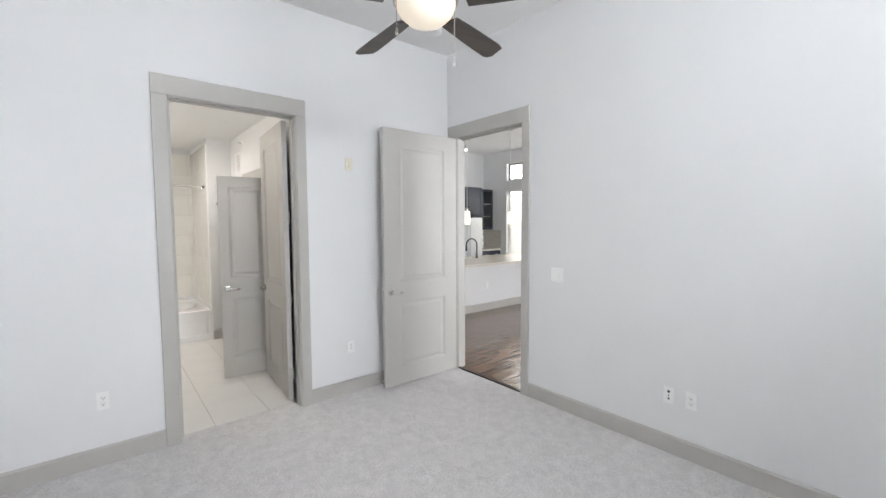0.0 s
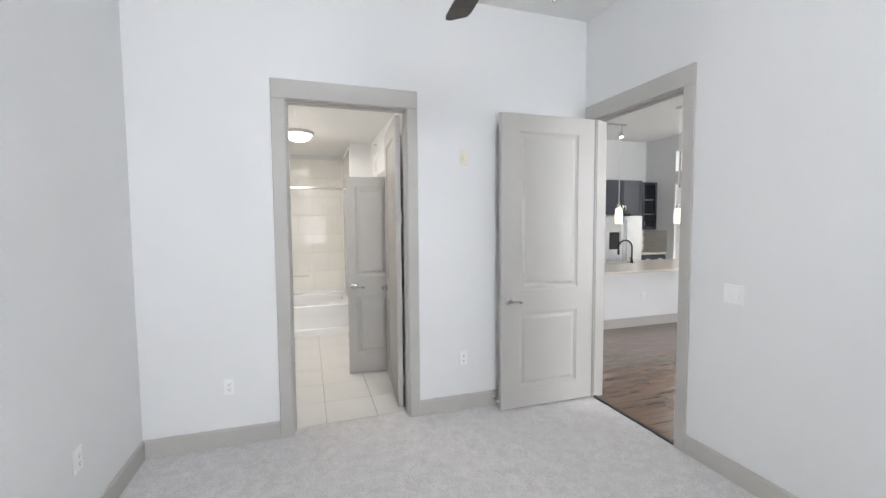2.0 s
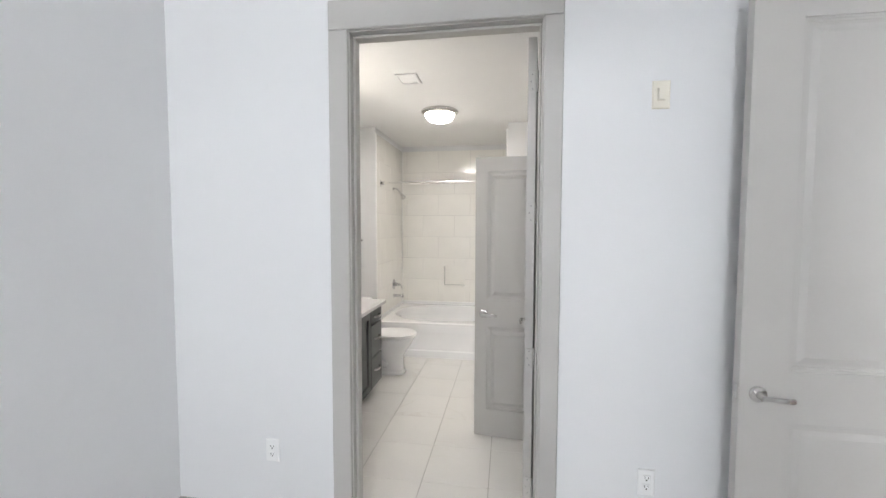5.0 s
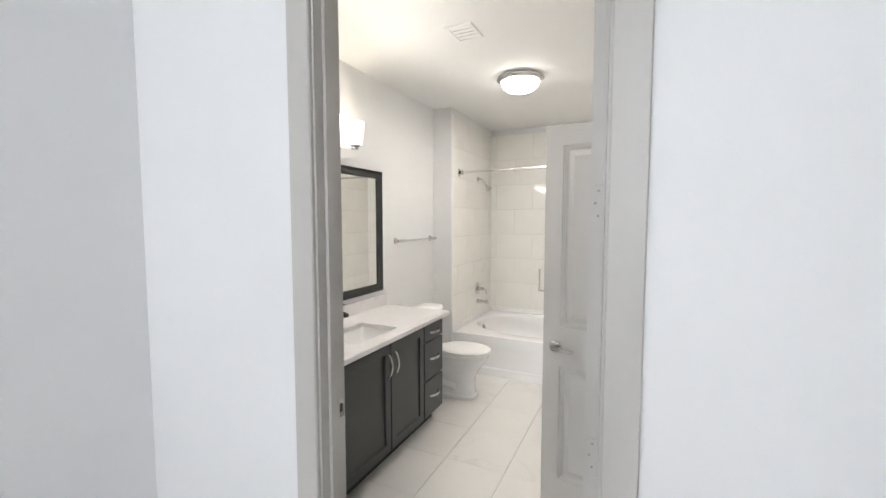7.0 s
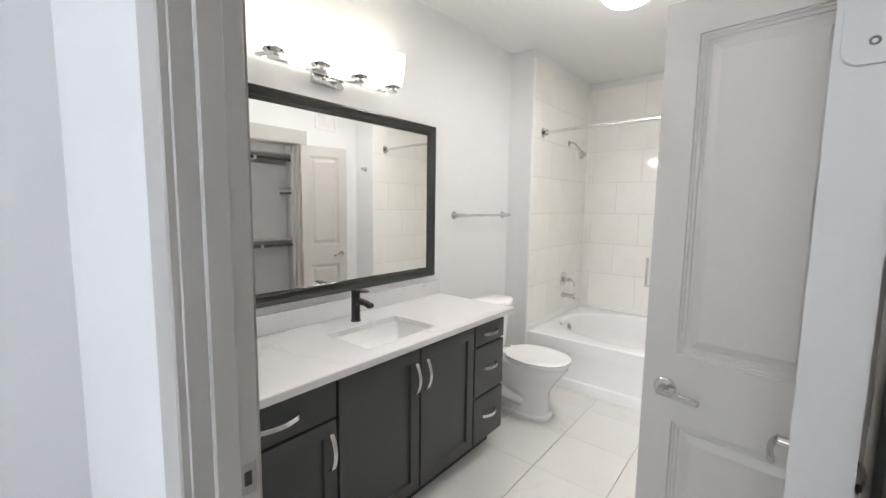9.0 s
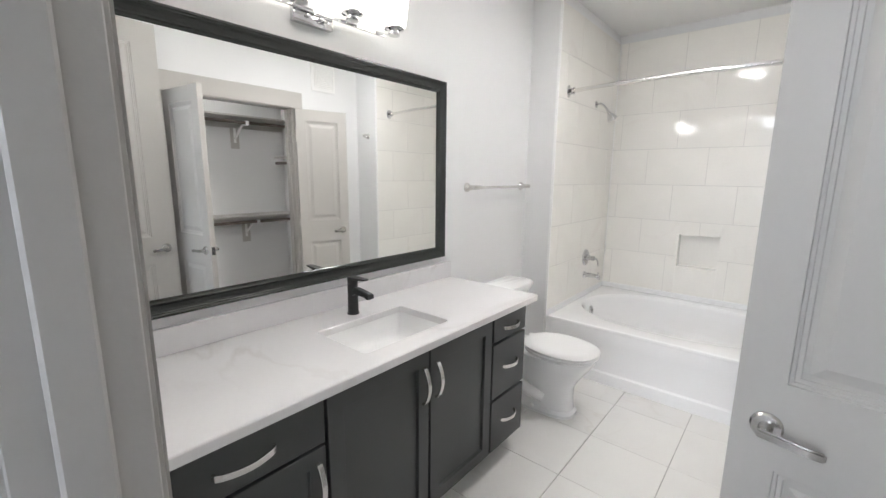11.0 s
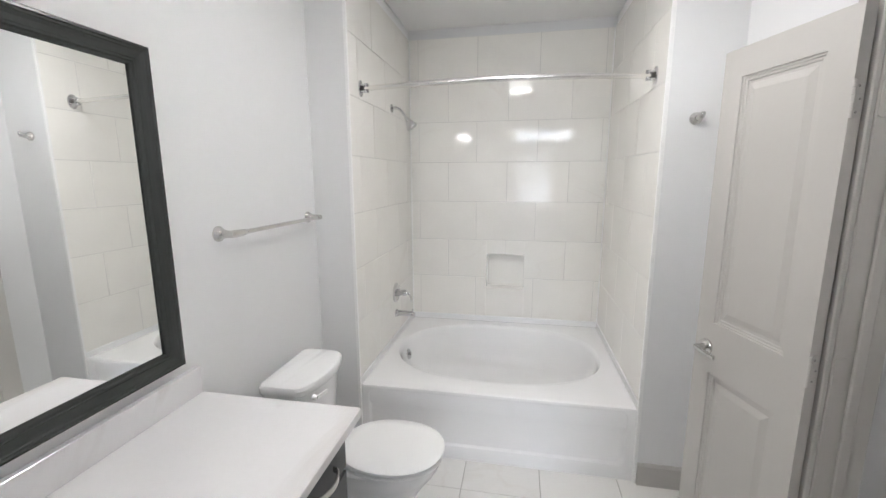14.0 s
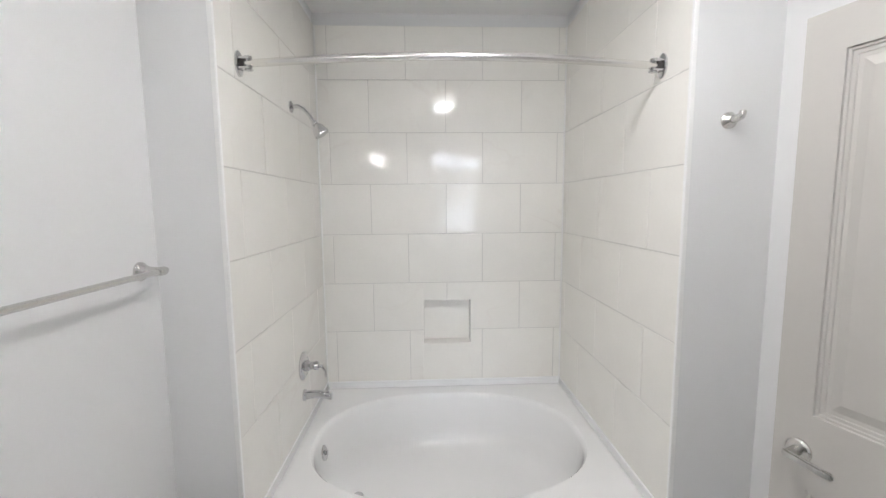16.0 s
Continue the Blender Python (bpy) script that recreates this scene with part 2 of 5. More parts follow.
def carpet_material():
    m = material("carpet", (0.785, 0.757, 0.748), 0.95, vary=0.035, scale=9.0, fine=260, bump=0.1, spec=0.1)
    t = m.node_tree
    p = t.nodes["Principled BSDF"]
    p.inputs["Sheen Weight"].default_value = 0.3
    co = t.nodes.new("ShaderNodeTexCoord")
    v = t.nodes.new("ShaderNodeTexNoise")
    v.inputs["Scale"].default_value, v.inputs["Detail"].default_value, v.inputs["Roughness"].default_value = 95, 6, 0.75
    t.links.new(co.outputs["Object"], v.inputs["Vector"])
    mr = t.nodes.new("ShaderNodeMapRange")
    mr.inputs["From Min"].default_value, mr.inputs["From Max"].default_value = 0.36, 0.62
    mr.inputs["To Min"].default_value, mr.inputs["To Max"].default_value = 0.74, 1.05
    t.links.new(v.outputs["Fac"], mr.inputs["Value"])
    hs = t.nodes.new("ShaderNodeHueSaturation")
    t.links.new(mr.outputs[0], hs.inputs["Value"])
    t.links.new(p.inputs["Base Color"].links[0].from_socket, hs.inputs["Color"])
    t.links.new(hs.outputs[0], p.inputs["Base Color"])
    pile = t.nodes.new("ShaderNodeTexNoise")
    pile.inputs["Scale"].default_value, pile.inputs["Detail"].default_value, pile.inputs["Distortion"].default_value = 15.0, 5, 0.5
    t.links.new(co.outputs["Object"], pile.inputs["Vector"])
    mr2 = t.nodes.new("ShaderNodeMapRange")
    mr2.inputs["From Min"].default_value, mr2.inputs["From Max"].default_value = 0.36, 0.62
    mr2.inputs["To Min"].default_value, mr2.inputs["To Max"].default_value = 0.93, 1.035
    t.links.new(pile.outputs["Fac"], mr2.inputs["Value"])
    hs2 = t.nodes.new("ShaderNodeHueSaturation")
    t.links.new(mr2.outputs[0], hs2.inputs["Value"])
    t.links.new(hs.outputs[0], hs2.inputs["Color"])
    t.links.new(hs2.outputs[0], p.inputs["Base Color"])
    bp = t.nodes.new("ShaderNodeBump")
    bp.inputs["Strength"].default_value, bp.inputs["Distance"].default_value = 0.9, 0.008
    t.links.new(v.outputs["Fac"], bp.inputs["Height"])
    t.links.new(bp.outputs[0], p.inputs["Normal"])
    return m


WALL = material("wall_paint", (0.800, 0.802, 0.803), 0.62, vary=0.012, scale=1.2, fine=140, bump=0.012)
CEIL = material("ceiling_paint", (0.88, 0.88, 0.872), 0.8, vary=0.012, scale=1.0, fine=120, bump=0.02)
TRIM = material("greige_trim_paint", (0.502, 0.487, 0.461), 0.42, vary=0.02, scale=2.0, fine=90, bump=0.008, spec=0.4)
CARPET = carpet_material()
PORCELAIN = material("porcelain", (0.90, 0.90, 0.897), 0.24, vary=0.005, bump=0, coat=0.15)
ACRYLIC = material("tub_acrylic", (0.93, 0.93, 0.93), 0.16, vary=0.006, bump=0, coat=0.3)
CHROME = material("chrome", (0.66, 0.66, 0.67), 0.08, 1.0, vary=0.01, bump=0)
NICKEL = material("brushed_nickel", (0.64, 0.63, 0.61), 0.22, 1.0, vary=0.01, scale=4, bump=0.0)
ROD = material("bronze_closet_rod", (0.16, 0.13, 0.11), 0.35, 0.7, vary=0.03, bump=0)
SATIN = material("satin_steel", (0.80, 0.79, 0.77), 0.22, 1.0, vary=0.01, bump=0)
BLACK = material("matte_black_metal", (0.022, 0.023, 0.024), 0.38, 0.3, vary=0.05, bump=0.0)
CHARCOAL = material("charcoal_cabinet_paint", (0.046, 0.050, 0.049), 0.38, vary=0.06, scale=4, fine=120, bump=0.01)
# near-black for recesses and plank joints; on the vanity it paints in shade
DARKGAP = material("dark_gap_shade", (0.012, 0.012, 0.012), 0.8, vary=0.05, bump=0)
FRAME = material("mirror_frame_paint", (0.034, 0.038, 0.036), 0.22, vary=0.05, scale=5, bump=0.01)
WHITEP = material("white_plastic", (0.89, 0.89, 0.88), 0.35, vary=0.01, bump=0)
CREAMP = material("cream_plastic", (0.80, 0.76, 0.66), 0.4, vary=0.02, bump=0)
VENTBACK = material("vent_throat", (0.14, 0.14, 0.135), 0.6, vary=0.02, bump=0)
SLOT = material("dark_slot", (0.05, 0.045, 0.04), 0.6, vary=0.02, bump=0)
QUARTZ = veined("white_quartz", (0.785, 0.775, 0.780), (0.58, 0.55, 0.53), 0.9, 0.16, 0.55)
WALLTILE = veined("glazed_wall_tile", (0.925, 0.909, 0.866), (0.76, 0.70, 0.66), 1.5, 0.06, 0.25)
WALLTILE.node_tree.nodes["Principled BSDF"].inputs["Specular IOR Level"].default_value = 0.32
WALLTILE.node_tree.nodes["Principled BSDF"].inputs["Coat Weight"].default_value = 0.0
FLOORTILE = veined("floor_tile", (0.80, 0.787, 0.76), (0.62, 0.57, 0.52), 1.4, 0.24, 0.3)
GROUT = material("pale_grout", (0.69, 0.675, 0.65), 0.9, vary=0.04, fine=300, bump=0.03)
FGROUT = material("floor_grout", (0.45, 0.43, 0.40), 0.9, vary=0.05, fine=300, bump=0.03)
PLANK = wood("dark_oak_floor", (0.205, 0.126, 0.080), (0.118, 0.068, 0.043), 0.22, 0, 9.0, 0.15, 0.12)
def scraped(m, s=(6.0, 15.0, 1.0), strength=0.26, depth=0.02):
    """Adds the long, shallow hollows of hand-scraped boards to a wood material."""
    t = m.node_tree
    p = t.nodes["Principled BSDF"]
    co = t.nodes.new("ShaderNodeTexCoord")
    info = t.nodes.new("ShaderNodeObjectInfo")
    mm = t.nodes.new("ShaderNodeMath")
    mm.operation = "MULTIPLY"
    mm.inputs[1].default_value = 31
    comb = t.nodes.new("ShaderNodeCombineXYZ")
    mp = t.nodes.new("ShaderNodeMapping")
    mp.inputs["Scale"].default_value = s
    t.links.new(info.outputs["Random"], mm.inputs[0])
    for k in range(3):
        t.links.new(mm.outputs[0], comb.inputs[k])
    t.links.new(comb.outputs[0], mp.inputs["Location"])
    t.links.new(co.outputs["Object"], mp.inputs["Vector"])
    n = t.nodes.new("ShaderNodeTexNoise")
    n.inputs["Scale"].default_value, n.inputs["Detail"].default_value = 1.0, 3
    t.links.new(mp.outputs[0], n.inputs["Vector"])
    bp = t.nodes.new("ShaderNodeBump")
    bp.inputs["Strength"].default_value, bp.inputs["Distance"].default_value = strength, depth
    t.links.new(n.outputs["Fac"], bp.inputs["Height"])
    t.links.new(p.inputs["Normal"].links[0].from_socket, bp.inputs["Normal"])
    t.links.new(bp.outputs[0], p.inputs["Normal"])


scraped(PLANK)
finish = PLANK.node_tree.nodes["Principled BSDF"]
finish.inputs["Coat Weight"].default_value, finish.inputs["Coat Roughness"].default_value = 0.4, 0.16
PLANK.node_tree.links.new(finish.inputs["Normal"].links[0].from_socket, finish.inputs["Coat Normal"])
BLADE = wood("fan_blade_wood", (0.085, 0.070, 0.060), (0.040, 0.033, 0.029), 0.42, 0, 7.0, 0.08, 0.03)
NAVY = material("navy_black_cabinet", (0.045, 0.052, 0.072), 0.25, vary=0.06, bump=0.005)
STEEL = material("stainless_steel", (0.55, 0.56, 0.57), 0.42, 1.0, vary=0.03, scale=12, bump=0)
SPLASH = material("beige_backsplash_tile", (0.62, 0.585, 0.53), 0.25, vary=0.05, scale=8, bump=0.02)
BARTOP = material("cream_bar_top", (0.74, 0.69, 0.61), 0.2, vary=0.06, scale=25, fine=240, bump=0)
BLIND = material("white_blind_slat", (0.85, 0.85, 0.83), 0.5, vary=0.02, bump=0)
BLIND.node_tree.nodes["Principled BSDF"].inputs["Transmission Weight"].default_value = 0.2
BLIND.node_tree.nodes["Principled BSDF"].inputs["Roughness"].default_value = 0.9
WINFRAME = material("dark_window_frame", (0.30, 0.29, 0.28), 0.4, vary=0.03, bump=0)
GLASS = clear("clear_glass")
BOWL = glowing("lit_bath_dome", (1.0, 0.94, 0.86), 14.0)
SHADE = glowing("lit_vanity_shade", (1.0, 0.93, 0.80), 3.0)
CLOSETBOWL = glowing("lit_closet_bowl", (1.0, 0.935, 0.86), 44.0)
FANBOWL = glowing("lit_fan_bowl", (1.0, 0.76, 0.46), 0.36)
PENDANT = glowing("lit_pendant_shade", (1.0, 0.88, 0.66), 1.1)
SPOTGLOW = glowing("lit_spot_bulb", (1.0, 0.92, 0.8), 8.0)
OUTSIDE = glowing("bright_outdoors", (0.97, 0.98, 1.0), 3.2)
SUNLIT = glowing("sunlit_outdoors", (1.0, 0.93, 0.78), 0.95)
mirror_m = bpy.data.materials.new("mirror_silver")
mirror_m.use_nodes = True
mp_ = mirror_m.node_tree.nodes["Principled BSDF"]
mp_.inputs["Metallic"].default_value, mp_.inputs["Roughness"].default_value = 1.0, 0.01
mp_.inputs["Base Color"].default_value = (0.94, 0.95, 0.94, 1)

# ---- structure ----
H_BED, H_BATH = 3.33, 2.70
WY0, WY1 = 3.42, 3.537       # wall between bedroom and bathroom
BX0, BX1 = -0.64, 1.365      # bathroom, vanity wall and closet wall
AX0, AX1, AY0, AY1 = -0.43, 1.075, 6.20, 7.42   # tub alcove


def wall(name, run, a0, a1, t0, t1, z0, z1, openings=(), surface=None, label="light grey painted plaster wall"):
    """A wall that runs along x or y from a0 to a1, t0 to t1 thick, with openings (from, to, sill, head)."""
    bm = B()

    def piece(p, q, lo, hi):
        if q - p > 1e-4 and hi - lo > 1e-4:
            if run == "x":
                box(bm, p, t0, lo, q, t1, hi)
            else:
                box(bm, t0, p, lo, t1, q, hi)

    cur = a0
    for p, q in sorted({(o[0], o[1]) for o in openings}):
        piece(cur, p, z0, z1)
        low = z0
        for o in sorted([o for o in openings if o[0] == p], key=lambda o: o[2]):
            piece(p, q, low, o[2])
            low = o[3]
        piece(p, q, low, z1)
        cur = q
    piece(cur, a1, z0, z1)
    return tagged(part(name, bm, surface or WALL, smooth=False), label, "wall", kind="structure")


BDO = (0.335, 1.238, 0.0, 2.455)     # bathroom door opening
RDO = (2.375, 3.265, 0.0, 2.455)    # bedroom door opening
CLO = (4.475, 5.505, 0.0, 2.05)     # closet opening
wall("wall_bathroom_side", "x", -0.75, 3.00, WY0, WY1, 0, H_BED, [BDO])
wall("wall_bedroom_left", "y", -1.44, WY0, -0.75, -0.61, 0, H_BED)
wall("wall_bedroom_right", "y", -1.44, WY0, 2.875, 2.96, 0, H_BED, [RDO])
WIN_B = [(0.05, 1.69, 0.75, 2.40), (0.05, 1.69, 2.58, 3.05)]
wall("wall_bedroom_window", "x", -0.61, 2.875, -1.44, -1.30, 0, H_BED, WIN_B)
SET = Vector((-0.018, 0.024, 0))
wall("wall_vanity", "y", WY1 - 0.05, 7.56, -0.76, BX0, 0, H_BATH)
SET = Vector((-0.010, 0.033, 0))
wall("wall_tub_left", "y", AY0, AY1, BX0 - 0.03, AX0 - 0.010, 0, H_BATH, label="painted return wall behind the tub faucet")
wall("wall_tub_back", "x", BX0, 1.55, AY1 + 0.010, AY1 + 0.15, 0, H_BATH, [(0.188, 0.495, 0.688, 0.978)])
tagged(part("wall_niche_back", box(B(), 0.10, AY1 + 0.15, 0.60, 0.60, AY1 + 0.17, 1.06), WALL), "plain board closing the niche", "wall", kind="structure")
wall("wall_tub_right", "y", AY0, AY1, AX1 + 0.010, 1.55, 0, H_BATH, label="painted pier beside the tub")
SET = Vector((0, 0, 0))
wall("wall_closet", "y", WY1, AY0 + 0.06, BX1, 1.485, 0, H_BATH, [CLO])
wall("wall_closet_back", "y", WY1, 6.6, 2.47, 2.59, 0, 2.6)
wall("wall_closet_end", "x", 1.55, 2.47, 6.0, 6.12, 0, 2.6)
tagged(part("wall_closet_return", box(B(), 1.485, 5.85, 0, 1.55, 6.12, 2.6), WALL), "plain return wall inside the closet", "wall", kind="structure")
wall("wall_living_west", "y", WY1, 7.65, 2.87, 2.99, 0, H_BED)
wall("wall_kitchen_back", "x", 2.87, 7.84, 7.65, 7.79, 0, H_BED)
WIN_K = [(5.25, 6.86, 0.66, 2.36), (5.25, 6.86, 2.60, 3.01)]
wall("wall_kitchen_window", "y", -1.44, 7.65, 7.70, 7.84, 0, H_BED, WIN_K, label="pale grey wall with a blinded window and a transom")
# opening for the added, unseen window that the fill lamp shines through
WIN_L = [(4.5, 6.6, 0.66, 2.9)]
wall("wall_living_window", "x", 3.00, 7.70, -1.44, -1.30, 0, H_BED, WIN_L)


def slab(name, x0, y0, z0, x1, y1, z1, mat, label, category):
    return tagged(part(name, box(B(), x0, y0, z0, x1, y1, z1), mat, smooth=False), label, category, kind="structure")


slab("ceiling_bedroom", -0.75, -1.44, H_BED, 3.00, 3.55, H_BED + 0.12, CEIL, "flat white painted ceiling", "ceiling")
slab("ceiling_bathroom", -0.76, 3.55, H_BATH, 2.59, 7.59, H_BATH + 0.12, CEIL, "flat white painted ceiling", "ceiling")
slab("ceiling_living", 3.00, -1.44, H_BED, 7.84, 7.79, H_BED + 0.12, CEIL, "flat white painted ceiling", "ceiling")
slab("ceiling_closet", 1.485, WY1, 2.55, 2.47, 6.0, 2.60, CEIL, "plain closet ceiling", "ceiling")


def carpet_floor():
    """Slightly uneven pile, as a fine sheet."""
    bm = B()
    nx, ny, x0, x1, y0, y1 = 130, 180, -0.75, 2.90, -1.44, 3.515
    grid = [[bm.verts.new((x0 + (x1 - x0) * i / nx, y0 + (y1 - y0) * j / ny, 0)) for i in range(nx + 1)] for j in range(ny + 1)]
    for row in grid:
        for v in row:
            v.co.z = 0.004 * noise.noise(v.co * 3.1) + 0.003 * noise.noise(v.co * 14.0) - 0.002
    for j in range(ny):
        for i in range(nx):
            bm.faces.new((grid[j][i], grid[j][i + 1], grid[j + 1][i + 1], grid[j + 1][i]))
    ob = part("floor_carpet", bm, CARPET)
    return tagged(ob, "pale grey cut-pile carpet with faint footmarks", "carpet", kind="structure")


carpet_floor()
slab("floor_closet", BX1 + 0.02, WY1, -0.05, 2.47, 6.0, 0.004, CARPET, "pale grey closet carpet", "carpet")
bath_floor = slab("floor_bathroom", BX0 - 0.04, 3.515, -0.06, BX1 + 0.02, 6.30, -0.006, FGROUT, "floor of cream square tiles with thin grout lines", "floor")
wood_floor = slab("floor_living", 2.895, -1.44, -0.08, 7.84, 7.79, -0.012, DARKGAP, "hand-scraped dark brown wood plank floor", "floor")
slab("ground_slab", -0.76, -1.44, -0.2, 7.84, 7.79, -0.081, FGROUT, "concrete slab under the floors", "floor")
tagged(part("threshold", box(B(), 2.868, 2.40, -0.01, 2.90, 3.25, 0.012, 0.003), material("bronze_strip", (0.05, 0.045, 0.04), 0.4, 0.6)), "dark metal threshold strip between carpet and wood", "threshold", kind="structure")


def base(name, pts, inward, h=0.125, t=0.016):
    """Baseboard with an eased top along one straight run."""
    (x0, y0), (x1, y1) = pts
    ix, iy = inward
    bm = B()
    prof = [(0, 0), (t, 0), (t, h - 0.012), (t * 0.45, h), (0, h)]
    loft(bm, [[(x + ix * a, y + iy * a, b - 0.004) for a, b in prof] for x, y in ((x0, y0), (x1, y1))])
    return tagged(part(name, bm, TRIM, smooth=False), "greige painted baseboard", "baseboard", kind="structure")


base("baseboard_left", ((-0.61, -1.3), (-0.61, WY0)), (1, 0))
base("baseboard_door_wall_a", ((-0.61, WY0), (0.252, WY0)), (0, -1))
base("baseboard_door_wall_b", ((1.31, WY0), (2.875, WY0)), (0, -1))
base("baseboard_right", ((2.875, -1.3), (2.875, 2.305)), (-1, 0))
base("baseboard_window", ((-0.61, -1.3), (2.875, -1.3)), (0, 1))
SET = Vector((-0.010, 0.033, 0))
base("baseboard_pier", ((AX1 + 0.012, AY0), (BX1, AY0)), (0, -1))
SET = Vector((0, 0, 0))
base("baseboard_closet_wall", ((BX1, 5.61), (BX1, AY0)), (-1, 0))
base("baseboard_closet_back", ((2.47, WY1), (2.47, 6.0)), (-1, 0))
base("baseboard_closet_end", ((1.55, 6.0), (2.47, 6.0)), (0, -1))
base("baseboard_peninsula", ((3.0, 5.14), (6.90, 5.14)), (0, -1), 0.14)
SET = Vector((-0.018, 0.024, 0))
base("baseboard_toilet", ((BX0, 5.26), (BX0, AY0)), (1, 0))


SET = Vector((0, 0, 0))


# ---- door trim and doors ----
def casing(name, run, a0, a1, head, face, out, w0, w1, wt, depth, wall0, wall1):
    """Flat casing, jamb and stop round an opening; a0..a1 clear width, face: plane of the wall, out: side (+1/-1) to which it stands proud."""
    e = empty(name, *((0.5 * (a0 + a1), face, 0) if run == "x" else (face, 0.5 * (a0 + a1), 0)))

    def put(n, p, q, d0, d1, z0, z1, bev=0.004):
        bm = B()
        d0, d1 = min(d0, d1), max(d0, d1)
        if run == "x":
            box(bm, p, d0, z0, q, d1, z1, bev)
        else:
            box(bm, d0, p, z0, d1, q, z1, bev)
        part(n, bm, TRIM, e)

    f1 = face + out * depth
    put("casing_side", a0 - w0, a0 - 0.006, face, f1, -0.004, head + 0.006)
    put("casing_side", a1 + 0.006, a1 + w1, face, f1, -0.004, head + 0.006)
    put("casing_head", a0 - w0, a1 + w1, face, f1 + out * 0.002, head + 0.006, head + wt)
    put("jamb", a0 - 0.018, a0, wall0, wall1, -0.004, head, 0.002)
    put("jamb", a1, a1 + 0.018, wall0, wall1, -0.004, head, 0.002)
    put("jamb", a0 - 0.018, a1 + 0.018, wall0, wall1, head, head + 0.016, 0.002)
    return e, put


E1, put1 = casing("trim_bathroom_door", "x", 0.352, 1.221, 2.44, WY0, -1, 0.100, 0.089, 0.14, 0.02, WY0 - 0.004, WY1 + 0.004)
put1("stop", 0.352, 0.364, 3.452, 3.500, 0, 2.428, 0.004)
put1("stop", 1.213, 1.221, 3.452, 3.500, 0, 2.428, 0.004)
put1("stop", 0.352, 1.221, 3.452, 3.500, 2.428, 2.44, 0.004)
tagged(E1, "greige flat door casing with jamb and stops", "door trim", kind="structure")
strike = part("strike_plate", box(B(), 0.3505, 3.500, 0.865, 0.3535, 3.534, 0.935, 0.001), NICKEL, E1, "nickel strike plate")
part("latch_hole", box(B(), 0.351, 3.509, 0.885, 0.3542, 3.524, 0.915), SLOT, strike)
E2, put2 = casing("trim_bedroom_door", "y", 2.393, 3.248, 2.44, 2.875, -1, 0.09, 0.150, 0.14, 0.018, 2.872, 2.964)
put2("stop", 2.393, 2.405, 2.915, 2.950, 0, 2.428, 0.004)
put2("stop", 2.393, 3.248, 2.915, 2.950, 2.428, 2.44, 0.004)
tagged(E2, "greige flat door casing beside the room corner", "door trim", kind="structure")
E3, put3 = casing("trim_closet", "y", 4.492, 5.490, 2.04, BX1, -1, 0.105, 0.105, 0.145, 0.018, BX1 - 0.003, 1.488)
put3("stop", 4.492, 4.504, 1.41, 1.44, 0, 2.03, 0.003)
put3("stop", 5.478, 5.490, 1.41, 1.44, 0, 2.03, 0.003)
for hz in (0.262, 1.012, 1.792):
    part("hinge_leaf", loft(B(), [[(x, 5.490 - d, z) for x, z in rounded(1.364 + i, hz - 0.05 + i, 1.402 - i, hz + 0.05 - i, 0.012, 5)] for d, i in ((0, 0), (0.002, 0), (0.003, 0.0008))]), TRIM, E3, "painted hinge leaf", smooth=False)
tagged(E3, "greige closet door casing", "door trim", kind="structure")
E4, put4 = casing("trim_bathroom_door_inner", "x", 0.34, 1.245, 2.44, WY1, 1, 0.008, 0.09, 0.13, 0.016, WY1 - 0.002, WY1 + 0.001)
tagged(E4, "greige door casing facing the bathroom", "door trim", kind="structure")
E5, put5 = casing("trim_bedroom_door_outer", "y", 2.393, 3.248, 2.44, 2.96, 1, 0.09, 0.09, 0.13, 0.016, 2.959, 2.962)
tagged(E5, "greige door casing facing the living room", "door trim", kind="structure")


def panel_rings(x0, x1, z0, z1, y, s):
    """Moulded raised panel: outer edge on the slab's face, a groove, then the raised field. s: the way into the slab."""
    out = []
    for inset, depth in ((0.0, 0.0), (0.002, 0.005), (0.008, 0.0055), (0.010, 0.0085), (0.018, 0.009), (0.020, 0.012), (0.030, 0.012), (0.054, 0.004)):
        out.append([(x0 + inset, y + s * depth, z0 + inset), (x1 - inset, y + s * depth, z0 + inset), (x1 - inset, y + s * depth, z1 - inset), (x0 + inset, y + s * depth, z1 - inset)])
    return out


def lever(parent, x, z, y, s, point):
    """Rosette and lever handle on a door's face at y; s: outward; point: +1/-1 along the width."""
    h = part("lever_handle", lathe(B(), (x, y, z), (0, s, 0), [(0, 0.031), (0.006, 0.031), (0.010, 0.027), (0.012, 0.014), (0.040, 0.011), (0.046, 0.012)], 28), NICKEL, parent, "brushed nickel lever handle", local=True)
    bm = B()
    pts = [(x - point * 0.012, y + s * 0.046, z), (x + point * 0.02, y + s * 0.052, z + 0.002), (x + point * 0.05, y + s * 0.055, z + 0.001), (x + point * 0.08, y + s * 0.052, z - 0.003), (x + point * 0.102, y + s * 0.046, z - 0.005)]
    strap(bm, pts, (0, 0, 1), 0.020, 0.012)
    bmesh.ops.bevel(bm, geom=bm.edges[:], offset=0.004, segments=2, affect="EDGES")
    part("grip", bm, NICKEL, h, local=True)
    bm = B()
    for dx in (-0.02, 0.02):
        lathe(bm, (x + dx, y + s * 0.006, z), (0, s, 0), [(0, 0.004), (0.003, 0.003)], 8)
    part("screw", bm, NICKEL, h, local=True)


